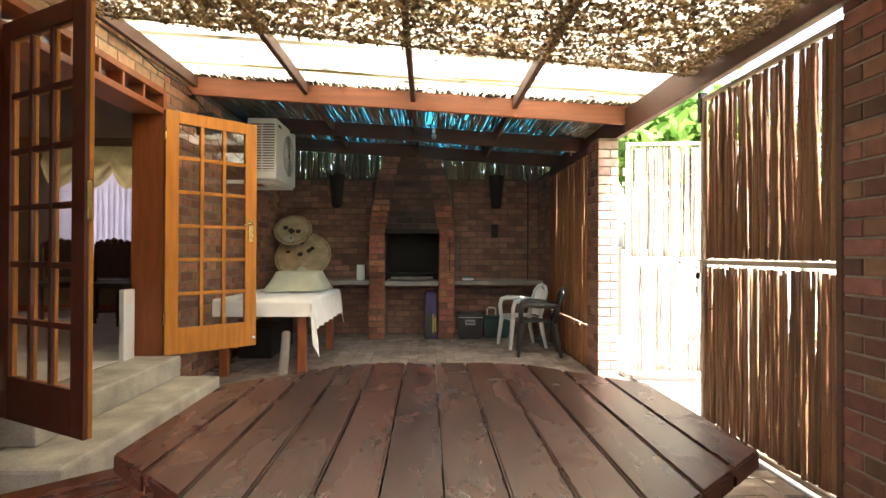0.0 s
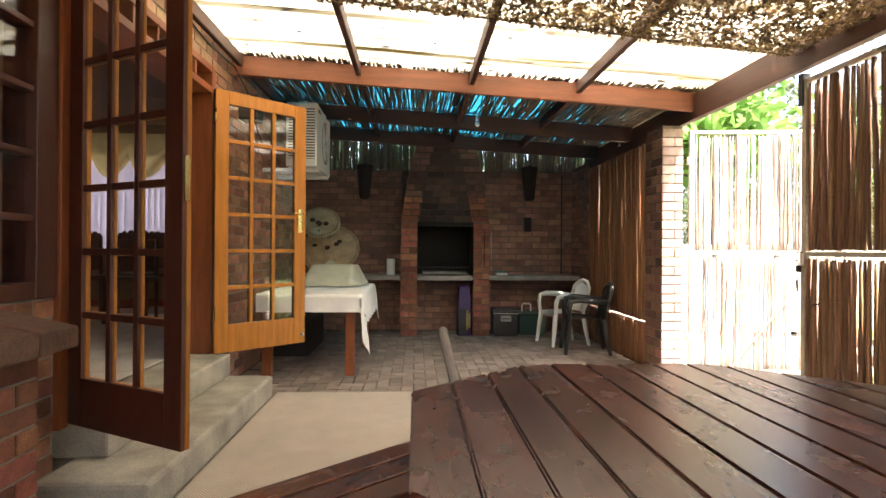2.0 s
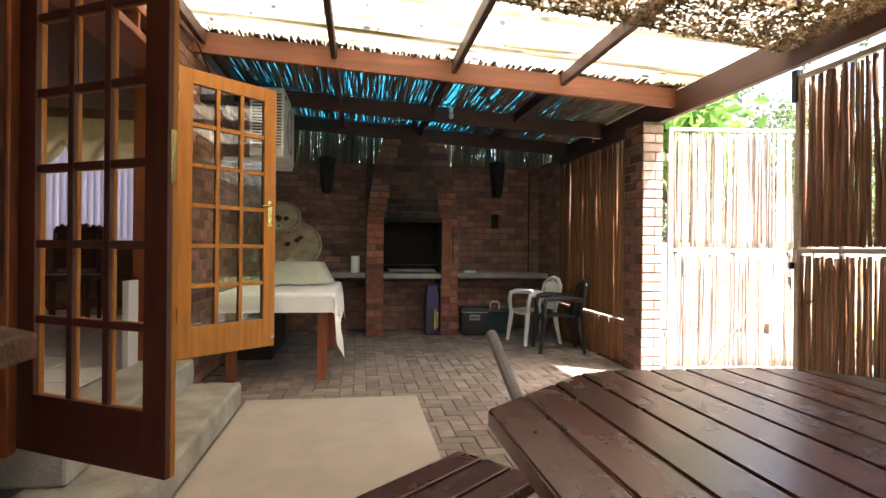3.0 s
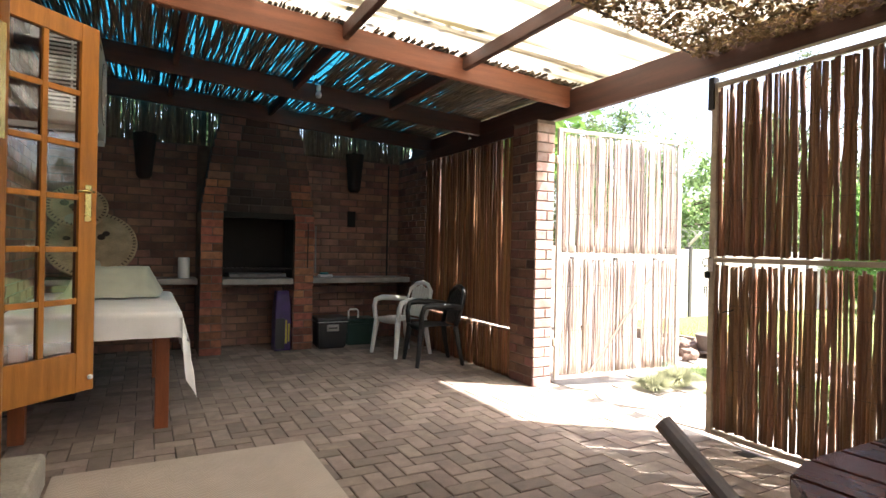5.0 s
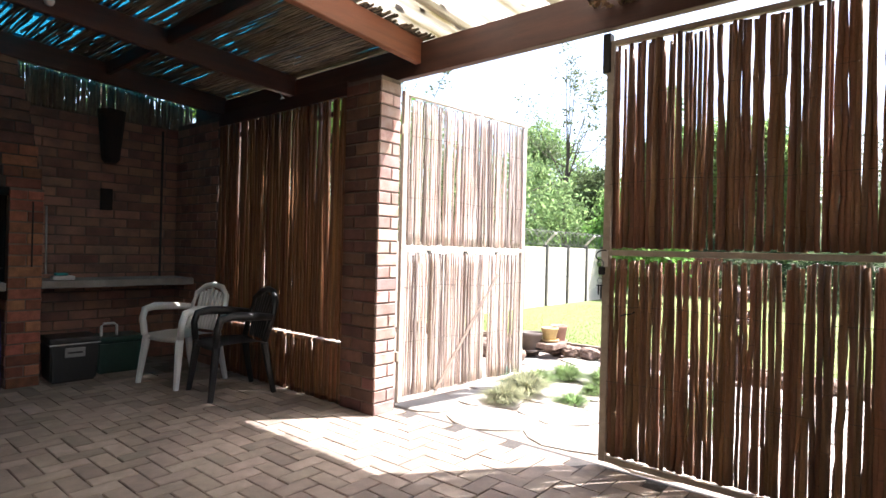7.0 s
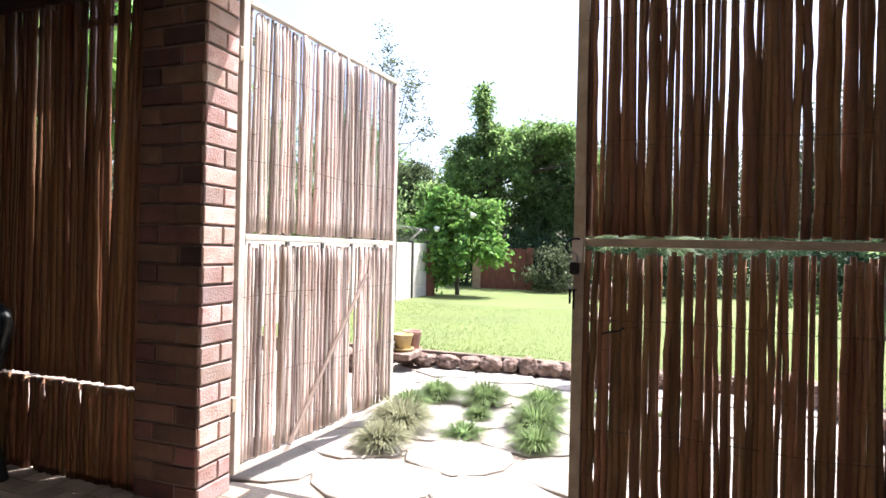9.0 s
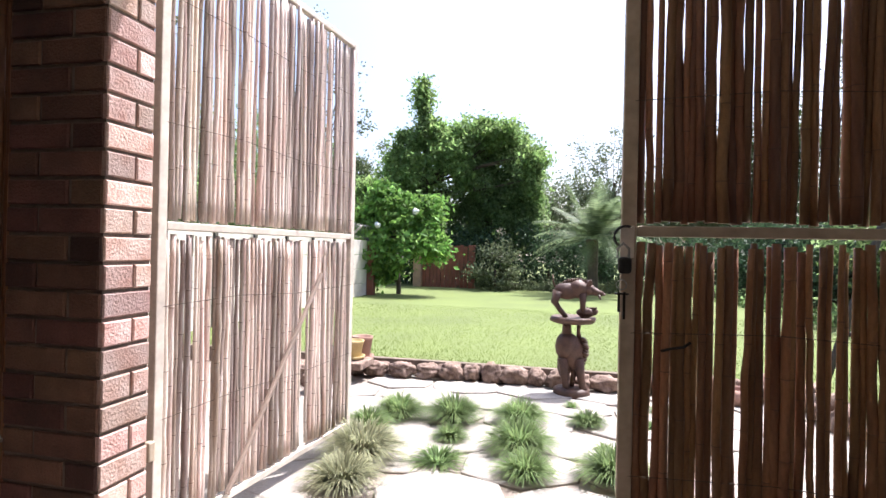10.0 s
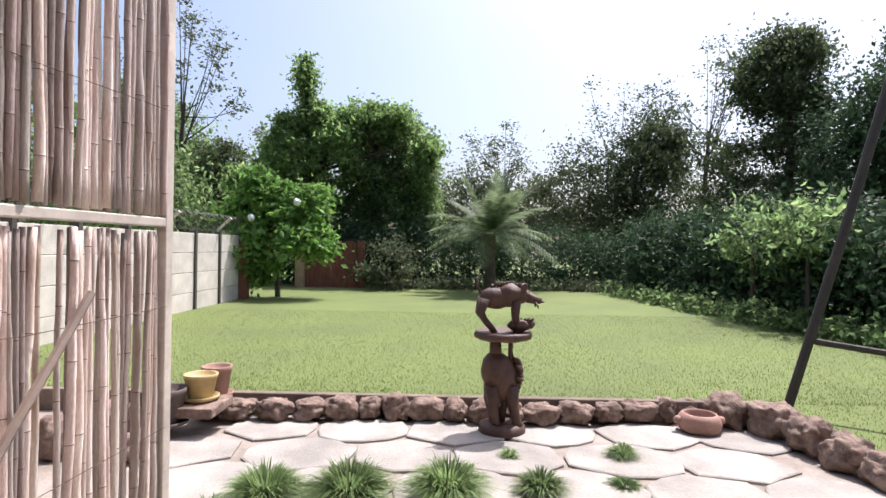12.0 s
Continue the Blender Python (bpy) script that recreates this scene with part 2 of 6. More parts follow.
def weave(m):
    """Zigzag ribs of a woven rug, as tone and relief."""
    n, l = m.node_tree.nodes, m.node_tree.links
    bsdf = n["Principled BSDF"]
    tc, sep = n.new("ShaderNodeTexCoord"), n.new("ShaderNodeSeparateXYZ")
    l.new(tc.outputs["Object"], sep.inputs[0])

    def op(kind, a, b):
        q = n.new("ShaderNodeMath")
        q.operation = kind
        for i, v in enumerate((a, b)):
            if isinstance(v, float):
                q.inputs[i].default_value = v
            elif v is not None:
                l.new(v, q.inputs[i])
        return q.outputs[0]

    zig = op("ADD", op("PINGPONG", sep.outputs[0], 0.045), op("MULTIPLY", sep.outputs[1], 1.0))
    rib = op("SINE", op("MULTIPLY", zig, 330.0), None)
    tone = op("MULTIPLY_ADD", rib, 0.2)
    tone.node.inputs[2].default_value = 1.0
    source = bsdf.inputs["Base Color"].links[0].from_socket
    mul = n.new("ShaderNodeVectorMath")
    mul.operation = "SCALE"
    l.new(source, mul.inputs[0])
    l.new(tone, mul.inputs["Scale"])
    l.new(mul.outputs[0], bsdf.inputs["Base Color"])


weave(RUG)


def worn(m, color, axis):
    """Long pale scratches and dull scuffs in a varnish."""
    n, l = m.node_tree.nodes, m.node_tree.links
    bsdf = n["Principled BSDF"]
    tc = n.new("ShaderNodeTexCoord")
    masks = []
    for stretch, turned, low, high in ((axis, 0.15, 0.67, 0.74), ((3, 14, 3), 0.9, 0.71, 0.77), ((5, 4, 5), 0.0, 0.58, 0.75)):
        mp = n.new("ShaderNodeMapping")
        mp.inputs["Scale"].default_value = stretch
        mp.inputs["Rotation"].default_value = (0, 0, turned)
        l.new(tc.outputs["Object"], mp.inputs["Vector"])
        tex = n.new("ShaderNodeTexNoise")
        tex.inputs["Scale"].default_value, tex.inputs["Detail"].default_value = 2.0, 6
        l.new(mp.outputs[0], tex.inputs["Vector"])
        ramp = n.new("ShaderNodeMapRange")
        ramp.inputs["From Min"].default_value, ramp.inputs["From Max"].default_value = low, high
        l.new(tex.outputs["Fac"], ramp.inputs["Value"])
        masks.append(ramp.outputs[0])
    top = n.new("ShaderNodeMath")
    top.operation = "MAXIMUM"
    l.new(masks[0], top.inputs[0])
    l.new(masks[1], top.inputs[1])
    half = n.new("ShaderNodeMath")
    half.operation = "MULTIPLY"
    half.inputs[1].default_value = 0.5
    l.new(top.outputs[0], half.inputs[0])
    mix = n.new("ShaderNodeMixRGB")
    mix.inputs["Color2"].default_value = (*color, 1)
    l.new(half.outputs[0], mix.inputs["Fac"])
    l.new(bsdf.inputs["Base Color"].links[0].from_socket, mix.inputs["Color1"])
    l.new(mix.outputs[0], bsdf.inputs["Base Color"])
    dull = n.new("ShaderNodeMath")
    dull.operation = "MULTIPLY_ADD"
    dull.inputs[1].default_value = 0.12
    l.new(masks[2], dull.inputs[0])
    l.new(bsdf.inputs["Roughness"].links[0].from_socket, dull.inputs[2])
    l.new(dull.outputs[0], bsdf.inputs["Roughness"])


worn(TABLE_WOOD, (0.10, 0.042, 0.026), (26, 1.6, 26))


# ---- builders ----
def obj(name, bm, material, smooth=False):
    me = bpy.data.meshes.new(name)
    bm.to_mesh(me)
    bm.free()
    if smooth:
        me.shade_smooth()
    me.materials.append(material)
    return new(name, me)


def part(name, bm, material, parent, label="", smooth=False):
    ob = obj(name, bm, material, smooth)
    ob.parent = parent
    if label:
        ob["label"] = label
    return ob


def thing(name, m, label, category, group="", kind=""):
    ob = new(name)
    ob.matrix_world = m
    ob.empty_display_size = 0.1
    return tagged(ob, label, category, group, kind)


def box(x0, y0, z0, x1, y1, z1, bevel=0.0, bm=None):
    bm = bm or bmesh.new()
    r = bmesh.ops.create_cube(bm, size=1.0)
    vs = r["verts"]
    for v in vs:
        v.co = Vector(((x0 + x1) / 2 + v.co.x * (x1 - x0), (y0 + y1) / 2 + v.co.y * (y1 - y0), (z0 + z1) / 2 + v.co.z * (z1 - z0)))
    if bevel:
        es = {e for v in vs for e in v.link_edges}
        bmesh.ops.bevel(bm, geom=list(es), offset=bevel, segments=2, affect="EDGES", profile=0.5)
    return bm


def tube(points, radii, sides=8, bm=None, caps=True):
    """A round bar along the points."""
    bm = bm or bmesh.new()
    pts = [Vector(p) for p in points]
    if not isinstance(radii, (list, tuple)):
        radii = [radii] * len(pts)
    rings = []
    for i, p in enumerate(pts):
        d = (pts[min(i + 1, len(pts) - 1)] - pts[max(i - 1, 0)]).normalized()
        a = d.orthogonal().normalized() if abs(d.z) > 0.95 else d.cross(Vector((0, 0, 1))).normalized()
        b = d.cross(a)
        rings.append([bm.verts.new(p + (a * math.cos(k * 2 * math.pi / sides) + b * math.sin(k * 2 * math.pi / sides)) * radii[i]) for k in range(sides)])
    for r0, r1 in zip(rings, rings[1:]):
        for k in range(sides):
            bm.faces.new((r0[k], r0[(k + 1) % sides], r1[(k + 1) % sides], r1[k]))
    if caps:
        bm.faces.new(rings[0])
        bm.faces.new(list(reversed(rings[-1])))
    bmesh.ops.recalc_face_normals(bm, faces=bm.faces)
    return bm


def lathe(profile, sides=24, bm=None, centre=(0, 0, 0)):
    bm = bm or bmesh.new()
    c = Vector(centre)
    rings = [[bm.verts.new(c + Vector((r * math.cos(k * 2 * math.pi / sides), r * math.sin(k * 2 * math.pi / sides), z))) for k in range(sides)] for r, z in profile]
    for r0, r1 in zip(rings, rings[1:]):
        for k in range(sides):
            bm.faces.new((r0[k], r0[(k + 1) % sides], r1[(k + 1) % sides], r1[k]))
    bm.faces.new(list(reversed(rings[0])))
    bm.faces.new(rings[-1])
    bmesh.ops.recalc_face_normals(bm, faces=bm.faces)
    return bm


def structure(name, bm, material, label, category="wall", smooth=False):
    return tagged(obj(name, bm, material, smooth), label, category, kind="structure")


def mesh_from(name, verts, faces, material, smooth=False):
    me = bpy.data.meshes.new(name)
    me.from_pydata(verts.tolist() if hasattr(verts, "tolist") else verts, [], faces.tolist() if hasattr(faces, "tolist") else faces)
    me.materials.append(material)
    if smooth:
        me.shade_smooth()
    return new(name, me)


# piece meshes are shared between alike pieces
PIECES = {}


def piece_mesh(kind, size, material):
    key = (kind, tuple(round(s, 3) for s in size), material.name)
    if key not in PIECES:
        bm = bmesh.new()
        sx, sy, sz = (s / 2 for s in key[1])
        ch = 0.004
        # a block whose front and back are slightly smaller, so that it has worn arrises
        for y, k in ((-sy, ch), (-sy + ch, 0), (sy - ch, 0), (sy, ch)):
            for x, z in ((-sx + k, -sz + k), (sx - k, -sz + k), (sx - k, sz - k), (-sx + k, sz - k)):
                bm.verts.new((x, y, z))
        bm.verts.ensure_lookup_table()
        v = bm.verts
        for r in range(3):
            for k in range(4):
                bm.faces.new((v[r * 4 + k], v[r * 4 + (k + 1) % 4], v[r * 4 + 4 + (k + 1) % 4], v[r * 4 + 4 + k]))
        bm.faces.new((v[3], v[2], v[1], v[0]))
        bm.faces.new((v[12], v[13], v[14], v[15]))
        bmesh.ops.recalc_face_normals(bm, faces=bm.faces)
        me = bpy.data.meshes.new(kind)
        bm.to_mesh(me)
        bm.free()
        me.materials.append(material)
        PIECES[key] = me
    return PIECES[key]


def piece(kind, size, material, parent, m):
    ob = new(kind, piece_mesh(kind, size, material))
    ob.parent = parent
    ob.matrix_parent_inverse = parent.matrix_world.inverted() if parent.matrix_world != Matrix.Identity(4) else Matrix.Identity(4)
    ob.matrix_basis = m
    return ob


RND = random.Random(5)


def laid(parent, origin, along, out, length, z0, z1, material, depth=0.03, holes=(), limit=300, rank=None, bl=0.222, bh=0.0735, j=0.011, width=None):
    """Stretcher bond on a wall face: bricks stand 8 mm proud of the mortar. Bricks beyond the limit are joined into one part."""
    o, u, w = Vector(origin), Vector(along).normalized(), Vector(out).normalized()
    turn = Matrix((u, w, Vector((0, 0, 1)))).transposed().to_4x4()
    spots, row, z = [], 0, z0
    while z + bh * 0.6 < z1:
        h = min(bh, z1 - z)
        a, b = (0.0, length) if width is None else width(z + h / 2)
        x = a - (row % 2) * (bl + j) / 2
        while x < b:
            s, e = max(x, a), min(x + bl, b)
            if e - s > 0.035:
                cuts = [(s, e)]
                for h0, h1, k0, k1 in holes:
                    if z + h > k0 and z < k1:
                        cuts = [q for c0, c1 in cuts for q in ((c0, min(c1, h0)), (max(c0, h1), c1)) if q[1] - q[0] > 0.03]
                for c0, c1 in cuts:
                    spots.append(((c0 + c1) / 2, z + h / 2, round(c1 - c0, 2), round(h, 3)))
            x += bl + j
        z += bh + j
        row += 1
    if rank:
        spots.sort(key=lambda s: rank(o + u * s[0] + Vector((0, 0, s[1]))))
    rest_v, rest_f = [], []
    for i, (c, zz, ln, h) in enumerate(spots):
        m = Matrix.Translation(o + u * c + w * (0.008 - depth / 2 + RND.uniform(-0.002, 0.002)) + Vector((0, 0, zz))) @ turn
        if i < limit:
            piece("brick", (ln, depth, h), material, parent, m)
        else:
            k = len(rest_v)
            for dx, dy, dz in itertools_box(ln, depth, h):
                rest_v.append(tuple(m @ Vector((dx, dy, dz))))
            rest_f += [tuple(k + q for q in f) for f in BOXF]
    if rest_v:
        ob = mesh_from("brickwork", rest_v, rest_f, material)
        ob.parent = parent
        ob.matrix_parent_inverse = parent.matrix_world.inverted()
        ob["kind"] = "stuff"


BOXF = ((0, 1, 3, 2), (4, 6, 7, 5), (0, 4, 5, 1), (2, 3, 7, 6), (0, 2, 6, 4), (1, 5, 7, 3))


def itertools_box(a, b, c):
    return [(sx * a / 2, sy * b / 2, sz * c / 2) for sx in (-1, 1) for sy in (-1, 1) for sz in (-1, 1)]


# reeds: a few bent, jointed canes that all screens share
REEDS = {}


def reed_mesh(material, k):
    key = (material.name, k)
    if key not in REEDS:
        r = random.Random(k * 17 + 3)
        rows = []
        bx, by = r.uniform(-1, 1), r.uniform(-1, 1)
        for i in range(13):
            f = i / 12
            x, y = 0.010 * bx * math.sin(f * 3.1 + k) + r.uniform(-0.0032, 0.0032), 0.004 * by * math.sin(f * 4 + k)
            q = 0.525 - 0.115 * f
            if i % 3 == k % 3 and 0 < i < 12:
                f += r.uniform(-0.035, 0.035)
                rows += [(x, y, f + d, q * k2, dark) for d, k2, dark in ((-0.009, 1, 0), (-0.003, 1, 0), (-0.001, 1.06, 0), (0.001, 1.06, 1), (0.003, 1, 0), (0.009, 1, 0))]
            else:
                rows.append((x, y, f, q, 0))
        bm = bmesh.new()
        rings = [[bm.verts.new((x + q * 0.025 * math.cos(a * math.pi / 4), y + q * 0.025 * math.sin(a * math.pi / 4), f)) for a in range(8)] for x, y, f, q, d in rows]
        for r0, r1, row in zip(rings, rings[1:], rows[1:]):
            for a in range(8):
                f = bm.faces.new((r0[a], r0[(a + 1) % 8], r1[(a + 1) % 8], r1[a]))
                f.smooth = True
                f.material_index = row[4]
        bm.faces.new(list(reversed(rings[0])))
        bm.faces.new(rings[-1])
        me = bpy.data.meshes.new("reed")
        bm.to_mesh(me)
        bm.free()
        me.materials.append(material)
        me.materials.append(REED_JOINT)
        REEDS[key] = me
    return REEDS[key]


def reed(material, parent, x, y, z0, z1, lean=0.0, thick=1.0):
    ob = new("reed", reed_mesh(material, RND.randrange(9)))
    ob.parent = parent
    t = thick * RND.uniform(0.72, 1.3)
    ob.matrix_basis = Matrix.Translation((x, y, z0)) @ Euler((RND.uniform(-0.006, 0.006), lean + RND.uniform(-0.012, 0.012), RND.uniform(0, 6.28))).to_matrix().to_4x4() @ Matrix.Diagonal((t, t, z1 - z0, 1))
    return ob


# ---- floor ----
FX0, FX1, FY0, FY1 = -2.2, 1.93, -2.2, 8.35
floor = structure("floor", box(FX0 - 0.1, FY0, -0.12, FX1, FY1, -0.012), JOINT, "grey-brown clay pavers laid in herringbone with sandy joints", "floor")

# ---- house wall with the double door ----
WX = -2.2
DY0, DY1, DZ0, DZ1 = 2.88, 4.62, 0.34, 2.325
TZ1 = 2.485
bm = bmesh.new()
box(WX - 0.22, DY1 + 0.06, 0, WX, FY1, 3.05, bm=bm)
box(WX - 0.22, DY0 - 0.06, TZ1 + 0.05, WX, DY1 + 0.06, 3.05, bm=bm)
box(WX - 0.22, 2.35, 0, WX, DY0 - 0.06, 0.925, bm=bm)
box(WX - 0.22, 2.35, 2.405, WX, DY0 - 0.06, 3.05, bm=bm)
box(WX - 0.22, FY0, 2.4, WX, 2.35, 3.05, bm=bm)
box(WX - 0.22, FY0, 0, WX, 2.35, 0.85, bm=bm)
wall_house = structure("wall_house", bm, MORTAR, "red-brown face brick house wall with pale joints")
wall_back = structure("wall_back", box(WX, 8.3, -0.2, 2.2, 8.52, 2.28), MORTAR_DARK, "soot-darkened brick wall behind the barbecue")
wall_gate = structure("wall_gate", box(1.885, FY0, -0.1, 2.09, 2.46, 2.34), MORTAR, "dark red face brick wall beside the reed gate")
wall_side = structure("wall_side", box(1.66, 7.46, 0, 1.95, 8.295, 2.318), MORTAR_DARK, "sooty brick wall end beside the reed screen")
# added out of view; its height only sets the light from behind
wall_behind = structure("wall_behind", box(WX - 0.3, FY0 - 0.2, -0.1, 2.1, FY0, 1.6), BRICK, "unseen plain brick wall added at the patio's near end, kept low to admit light")

# ---- steps ----
step = structure("step_lower", box(WX, 2.66, 0, -1.71, 4.66, 0.17, 0.022), CONCRETE, "worn grey concrete lower step at the door", "step")
structure("step_upper", box(WX - 0.2, 2.95, 0.17, -2.03, 4.66, 0.34, 0.015), CONCRETE, "worn grey concrete threshold step", "step")

# ---- roof timbers ----
def zr(x):
    """Height of the underside of the roof covering: it falls towards the gate."""
    return 2.80 - (x + 2.2) * 0.058


def sloped(x0, x1, y0, y1, d0, d1):
    """A timber across x under the sloping roof, from d0 to d1 below its covering."""
    bm = box(x0, y0, 0, x1, y1, 1)
    for v in bm.verts:
        v.co.z = zr(v.co.x) - (d1 if v.co.z < 0.5 else d0)
    bmesh.ops.bevel(bm, geom=bm.edges[:], offset=0.006, segments=1, affect="EDGES")
    return bm


# the two rear beams take the shade-darkened colour
for nm, y, mt in (("roof_beam", 5.12, BEAM), ("roof_beam", 6.56, BEAM_SHADE), ("roof_beam", 7.72, BEAM_SHADE), ("roof_beam", 1.2, BEAM)):
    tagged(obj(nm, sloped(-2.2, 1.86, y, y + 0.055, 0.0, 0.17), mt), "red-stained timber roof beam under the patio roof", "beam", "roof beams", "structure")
tagged(obj("roof_beam", box(1.84, -2.2, 2.32, 1.90, 8.3, 2.54, 0.006), BEAM_Y), "red-brown timber edge beam above the reed gates", "beam", "roof beams", "structure")
for x in (-2.14, -1.14, -0.16, 0.78):
    for y0, y1 in ((-2.2, 1.195), (1.26, 5.115), (5.18, 6.555), (6.62, 7.715)):
        tagged(obj("rafter", sloped(x, x + 0.045, y0, y1, 0.0, 0.10), BEAM_Y), "dark-stained timber rafter under the patio roof", "rafter", "rafters", "structure")


def corrugated(y0, y1, material, label, lift):
    n = int((y1 - y0) / 0.0127)
    xs = np.linspace(-2.3, 2.02, 9)
    vs = []
    for i in range(n + 1):
        y = y0 + (y1 - y0) * i / n
        vs += [(x, y, zr(x) + lift + 0.009 * math.sin(y * 2 * math.pi / 0.076) + 0.004 * math.sin(x * 2.1 + y0)) for x in xs]
    m = len(xs)
    fs = [(i * m + k, i * m + k + 1, (i + 1) * m + k + 1, (i + 1) * m + k) for i in range(n) for k in range(m - 1)]
    return tagged(mesh_from("ceiling_sheet", vs, fs, material, True), label, "roof sheet", "roof sheets", "structure")


for i in range(12):
    corrugated(-2.3 + 0.64 * i, -2.3 + 0.64 * (i + 1) + 0.085, SHEET, "milky translucent corrugated fibreglass roof sheet with yellowed streaks", 0.014 + 0.007 * (i % 2))
for i in range(5):
    corrugated(5.46 + 0.59 * i, 5.46 + 0.59 * (i + 1) + 0.06, SHEET_BLUE, "blue translucent corrugated roof sheet above reeds", 0.045 + 0.007 * (i % 2))

# roof reeds lie on the beams, their ends past the front beam; they stay one mesh of the ceiling
bm = bmesh.new()
rr = random.Random(11)
x = -2.14
while x < 1.99:
    thin = 0.5 + 0.5 * math.sin(x * 4.1 + 1.0) * math.sin(x * 1.9 + 0.5)
    # a run of reeds end to end, each with its own wander
    y = 5.10 + rr.uniform(-0.06, 0.05)
    while y < 8.25:
        r = rr.uniform(0.0065, 0.0115)
        y1 = min(8.3, y + rr.uniform(0.8, 2.6))
        here = 0.0 if x > 1.25 else 0.17 * thin + (0.07 if y > 6.2 else 0.02)
        if not (rr.random() < here or (-0.03 < x < 0.09 and y < 6.4 and rr.random() < 0.75)):
            dx, ph, amp = rr.uniform(-0.035, 0.035) * (y1 - y), rr.uniform(0, 6), rr.uniform(0.003, 0.010)
            pts = []
            for k in range(8):
                f = k / 7
                xx = x + dx * (f - 0.4) + amp * math.sin(ph + f * (y1 - y) * 5) + rr.uniform(-0.0025, 0.0025)
                pts.append((xx, y + (y1 - y) * f, zr(xx) + r + rr.uniform(0, 0.006)))
            tube(pts, [r * rr.uniform(0.8, 1.15) for _ in pts], 5, bm)
        y = y1 - rr.uniform(-0.06, 0.25)
    x += rr.uniform(0.008, 0.0135)
tagged(obj("ceiling_reeds", bm, REED_ROOF, True), "loose brown reeds laid on the roof beams", "reed ceiling", kind="structure")

# fallen leaves lying on the sheets
q = np.random.RandomState(12)
vs, fs = [], []
for i in range(170):
    x, y, a, ln = q.uniform(-2.1, 1.9), q.uniform(2.5, 5.2), q.uniform(0, 6.28), q.uniform(0.02, 0.06)
    d, e = np.array((math.cos(a), math.sin(a))) * ln, np.array((-math.sin(a), math.cos(a))) * ln * 0.35
    b, z = len(vs), zr(x) + 0.031
    vs += [(x - d[0], y - d[1], z), (x + e[0], y + e[1], z + 0.004), (x + d[0], y + d[1], z), (x - e[0], y - e[1], z + 0.004)]
    fs.append((b, b + 1, b + 2, b + 3))
tagged(mesh_from("fallen_leaf_litter", vs, fs, BARK), "dry fallen leaves lying on the roof sheets", "leaf litter", kind="stuff")

# camouflage net hung under the sheets
def net():
    r = np.random.RandomState(3)
    n = 68000
    x = r.uniform(-2.15, 1.84, n)
    y = r.uniform(0, 1, n)
    edge = 3.52 + (x + 2.2) * 0.085
    y = -2.1 + (edge + 2.1) * y
    z = 2.70 - (x + 2.2) * 0.058 - 0.03 * np.sin(x * 2.3 + 0.6) * np.sin(y * 1.7) - 0.02 + r.uniform(-0.025, 0.015, n)
    a = r.uniform(0, 6.28, n)
    ln, w = r.uniform(0.022, 0.06, n), r.uniform(0.006, 0.015, n)
    ux, uy = np.cos(a), np.sin(a)
    tilt = r.uniform(-0.6, 0.6, n)
    vs = np.zeros((n, 6, 3))
    for k, (s, q, b) in enumerate(((-1, 0.3, 0), (-0.2, 1, 0.4), (0.7, 0.5, 0.2), (1, -0.3, -0.3), (0.2, -0.6, 0.3), (-0.6, -1.0, -0.3))):
        vs[:, k, 0] = x + ux * s * ln / 2 - uy * q * w
        vs[:, k, 1] = y + uy * s * ln / 2 + ux * q * w
        vs[:, k, 2] = z + tilt * q * w + b * 0.018
    fs = np.arange(n * 6).reshape(n, 6)
    ob = mesh_from("camouflage_net", vs.reshape(-1, 3), fs, NET)
    return tagged(ob, "tan and brown camouflage net hung under the roof", "camouflage net", kind="stuff")


net()
# drawn cord along the net's free edge
tagged(obj("net_cord", tube([(x, 3.52 + (x + 2.2) * 0.085, zr(x) - 0.115) for x in np.linspace(-2.15, 1.84, 15)], 0.008, 6), BARK), "dark cord along the free edge of the net", "cord")

# ---- gates ----
def reed_gate(name, m, length, label, material, z0=0.02, z1=2.27, mid=1.12, pitch=0.0235, thick=1.12, gaps=(), end_mat=STEEL_TAN, frame_mat=STEEL_TAN):
    g = thing(name, m, label, "gate")
    fr = 0.035
    part("post", box(0, -fr / 2, z0, 0.04, fr / 2, z1, 0.004), frame_mat, g)
    part("post", box(length - 0.04, -fr / 2, z0, length, fr / 2, z1, 0.004), end_mat, g)
    for z in (z0, mid, z1 - 0.03):
        part("rail", box(0.0405, -fr / 2, z, length - 0.0405, fr / 2, z + 0.03, 0.004), frame_mat, g)
    x = 0.055
    while x < length - 0.05:
        for a, b in ((z0 + 0.035, mid - 0.012), (mid + 0.034, z1 - 0.034)):
            if RND.random() < 0.997 and not (a < 1 and any(abs(x - q) < 0.013 for q in gaps)):
                reed(material, g, x + RND.uniform(-0.004, 0.004), RND.uniform(-0.010, 0.010), a + RND.uniform(0, 0.012), b - abs(RND.gauss(0, 0.012)), 0, thick)
        x += pitch * RND.uniform(0.78, 1.2)
    for z in (0.45, 0.85, 1.5, 1.95):
        part("wire", tube([(0.03, -0.017, z), (length * 0.3, -0.019, z + 0.012), (length * 0.6, -0.019, z - 0.008), (length - 0.03, -0.017, z + 0.006)], 0.0012, 4), BARK, g, "thin dark binding wire")
    return g


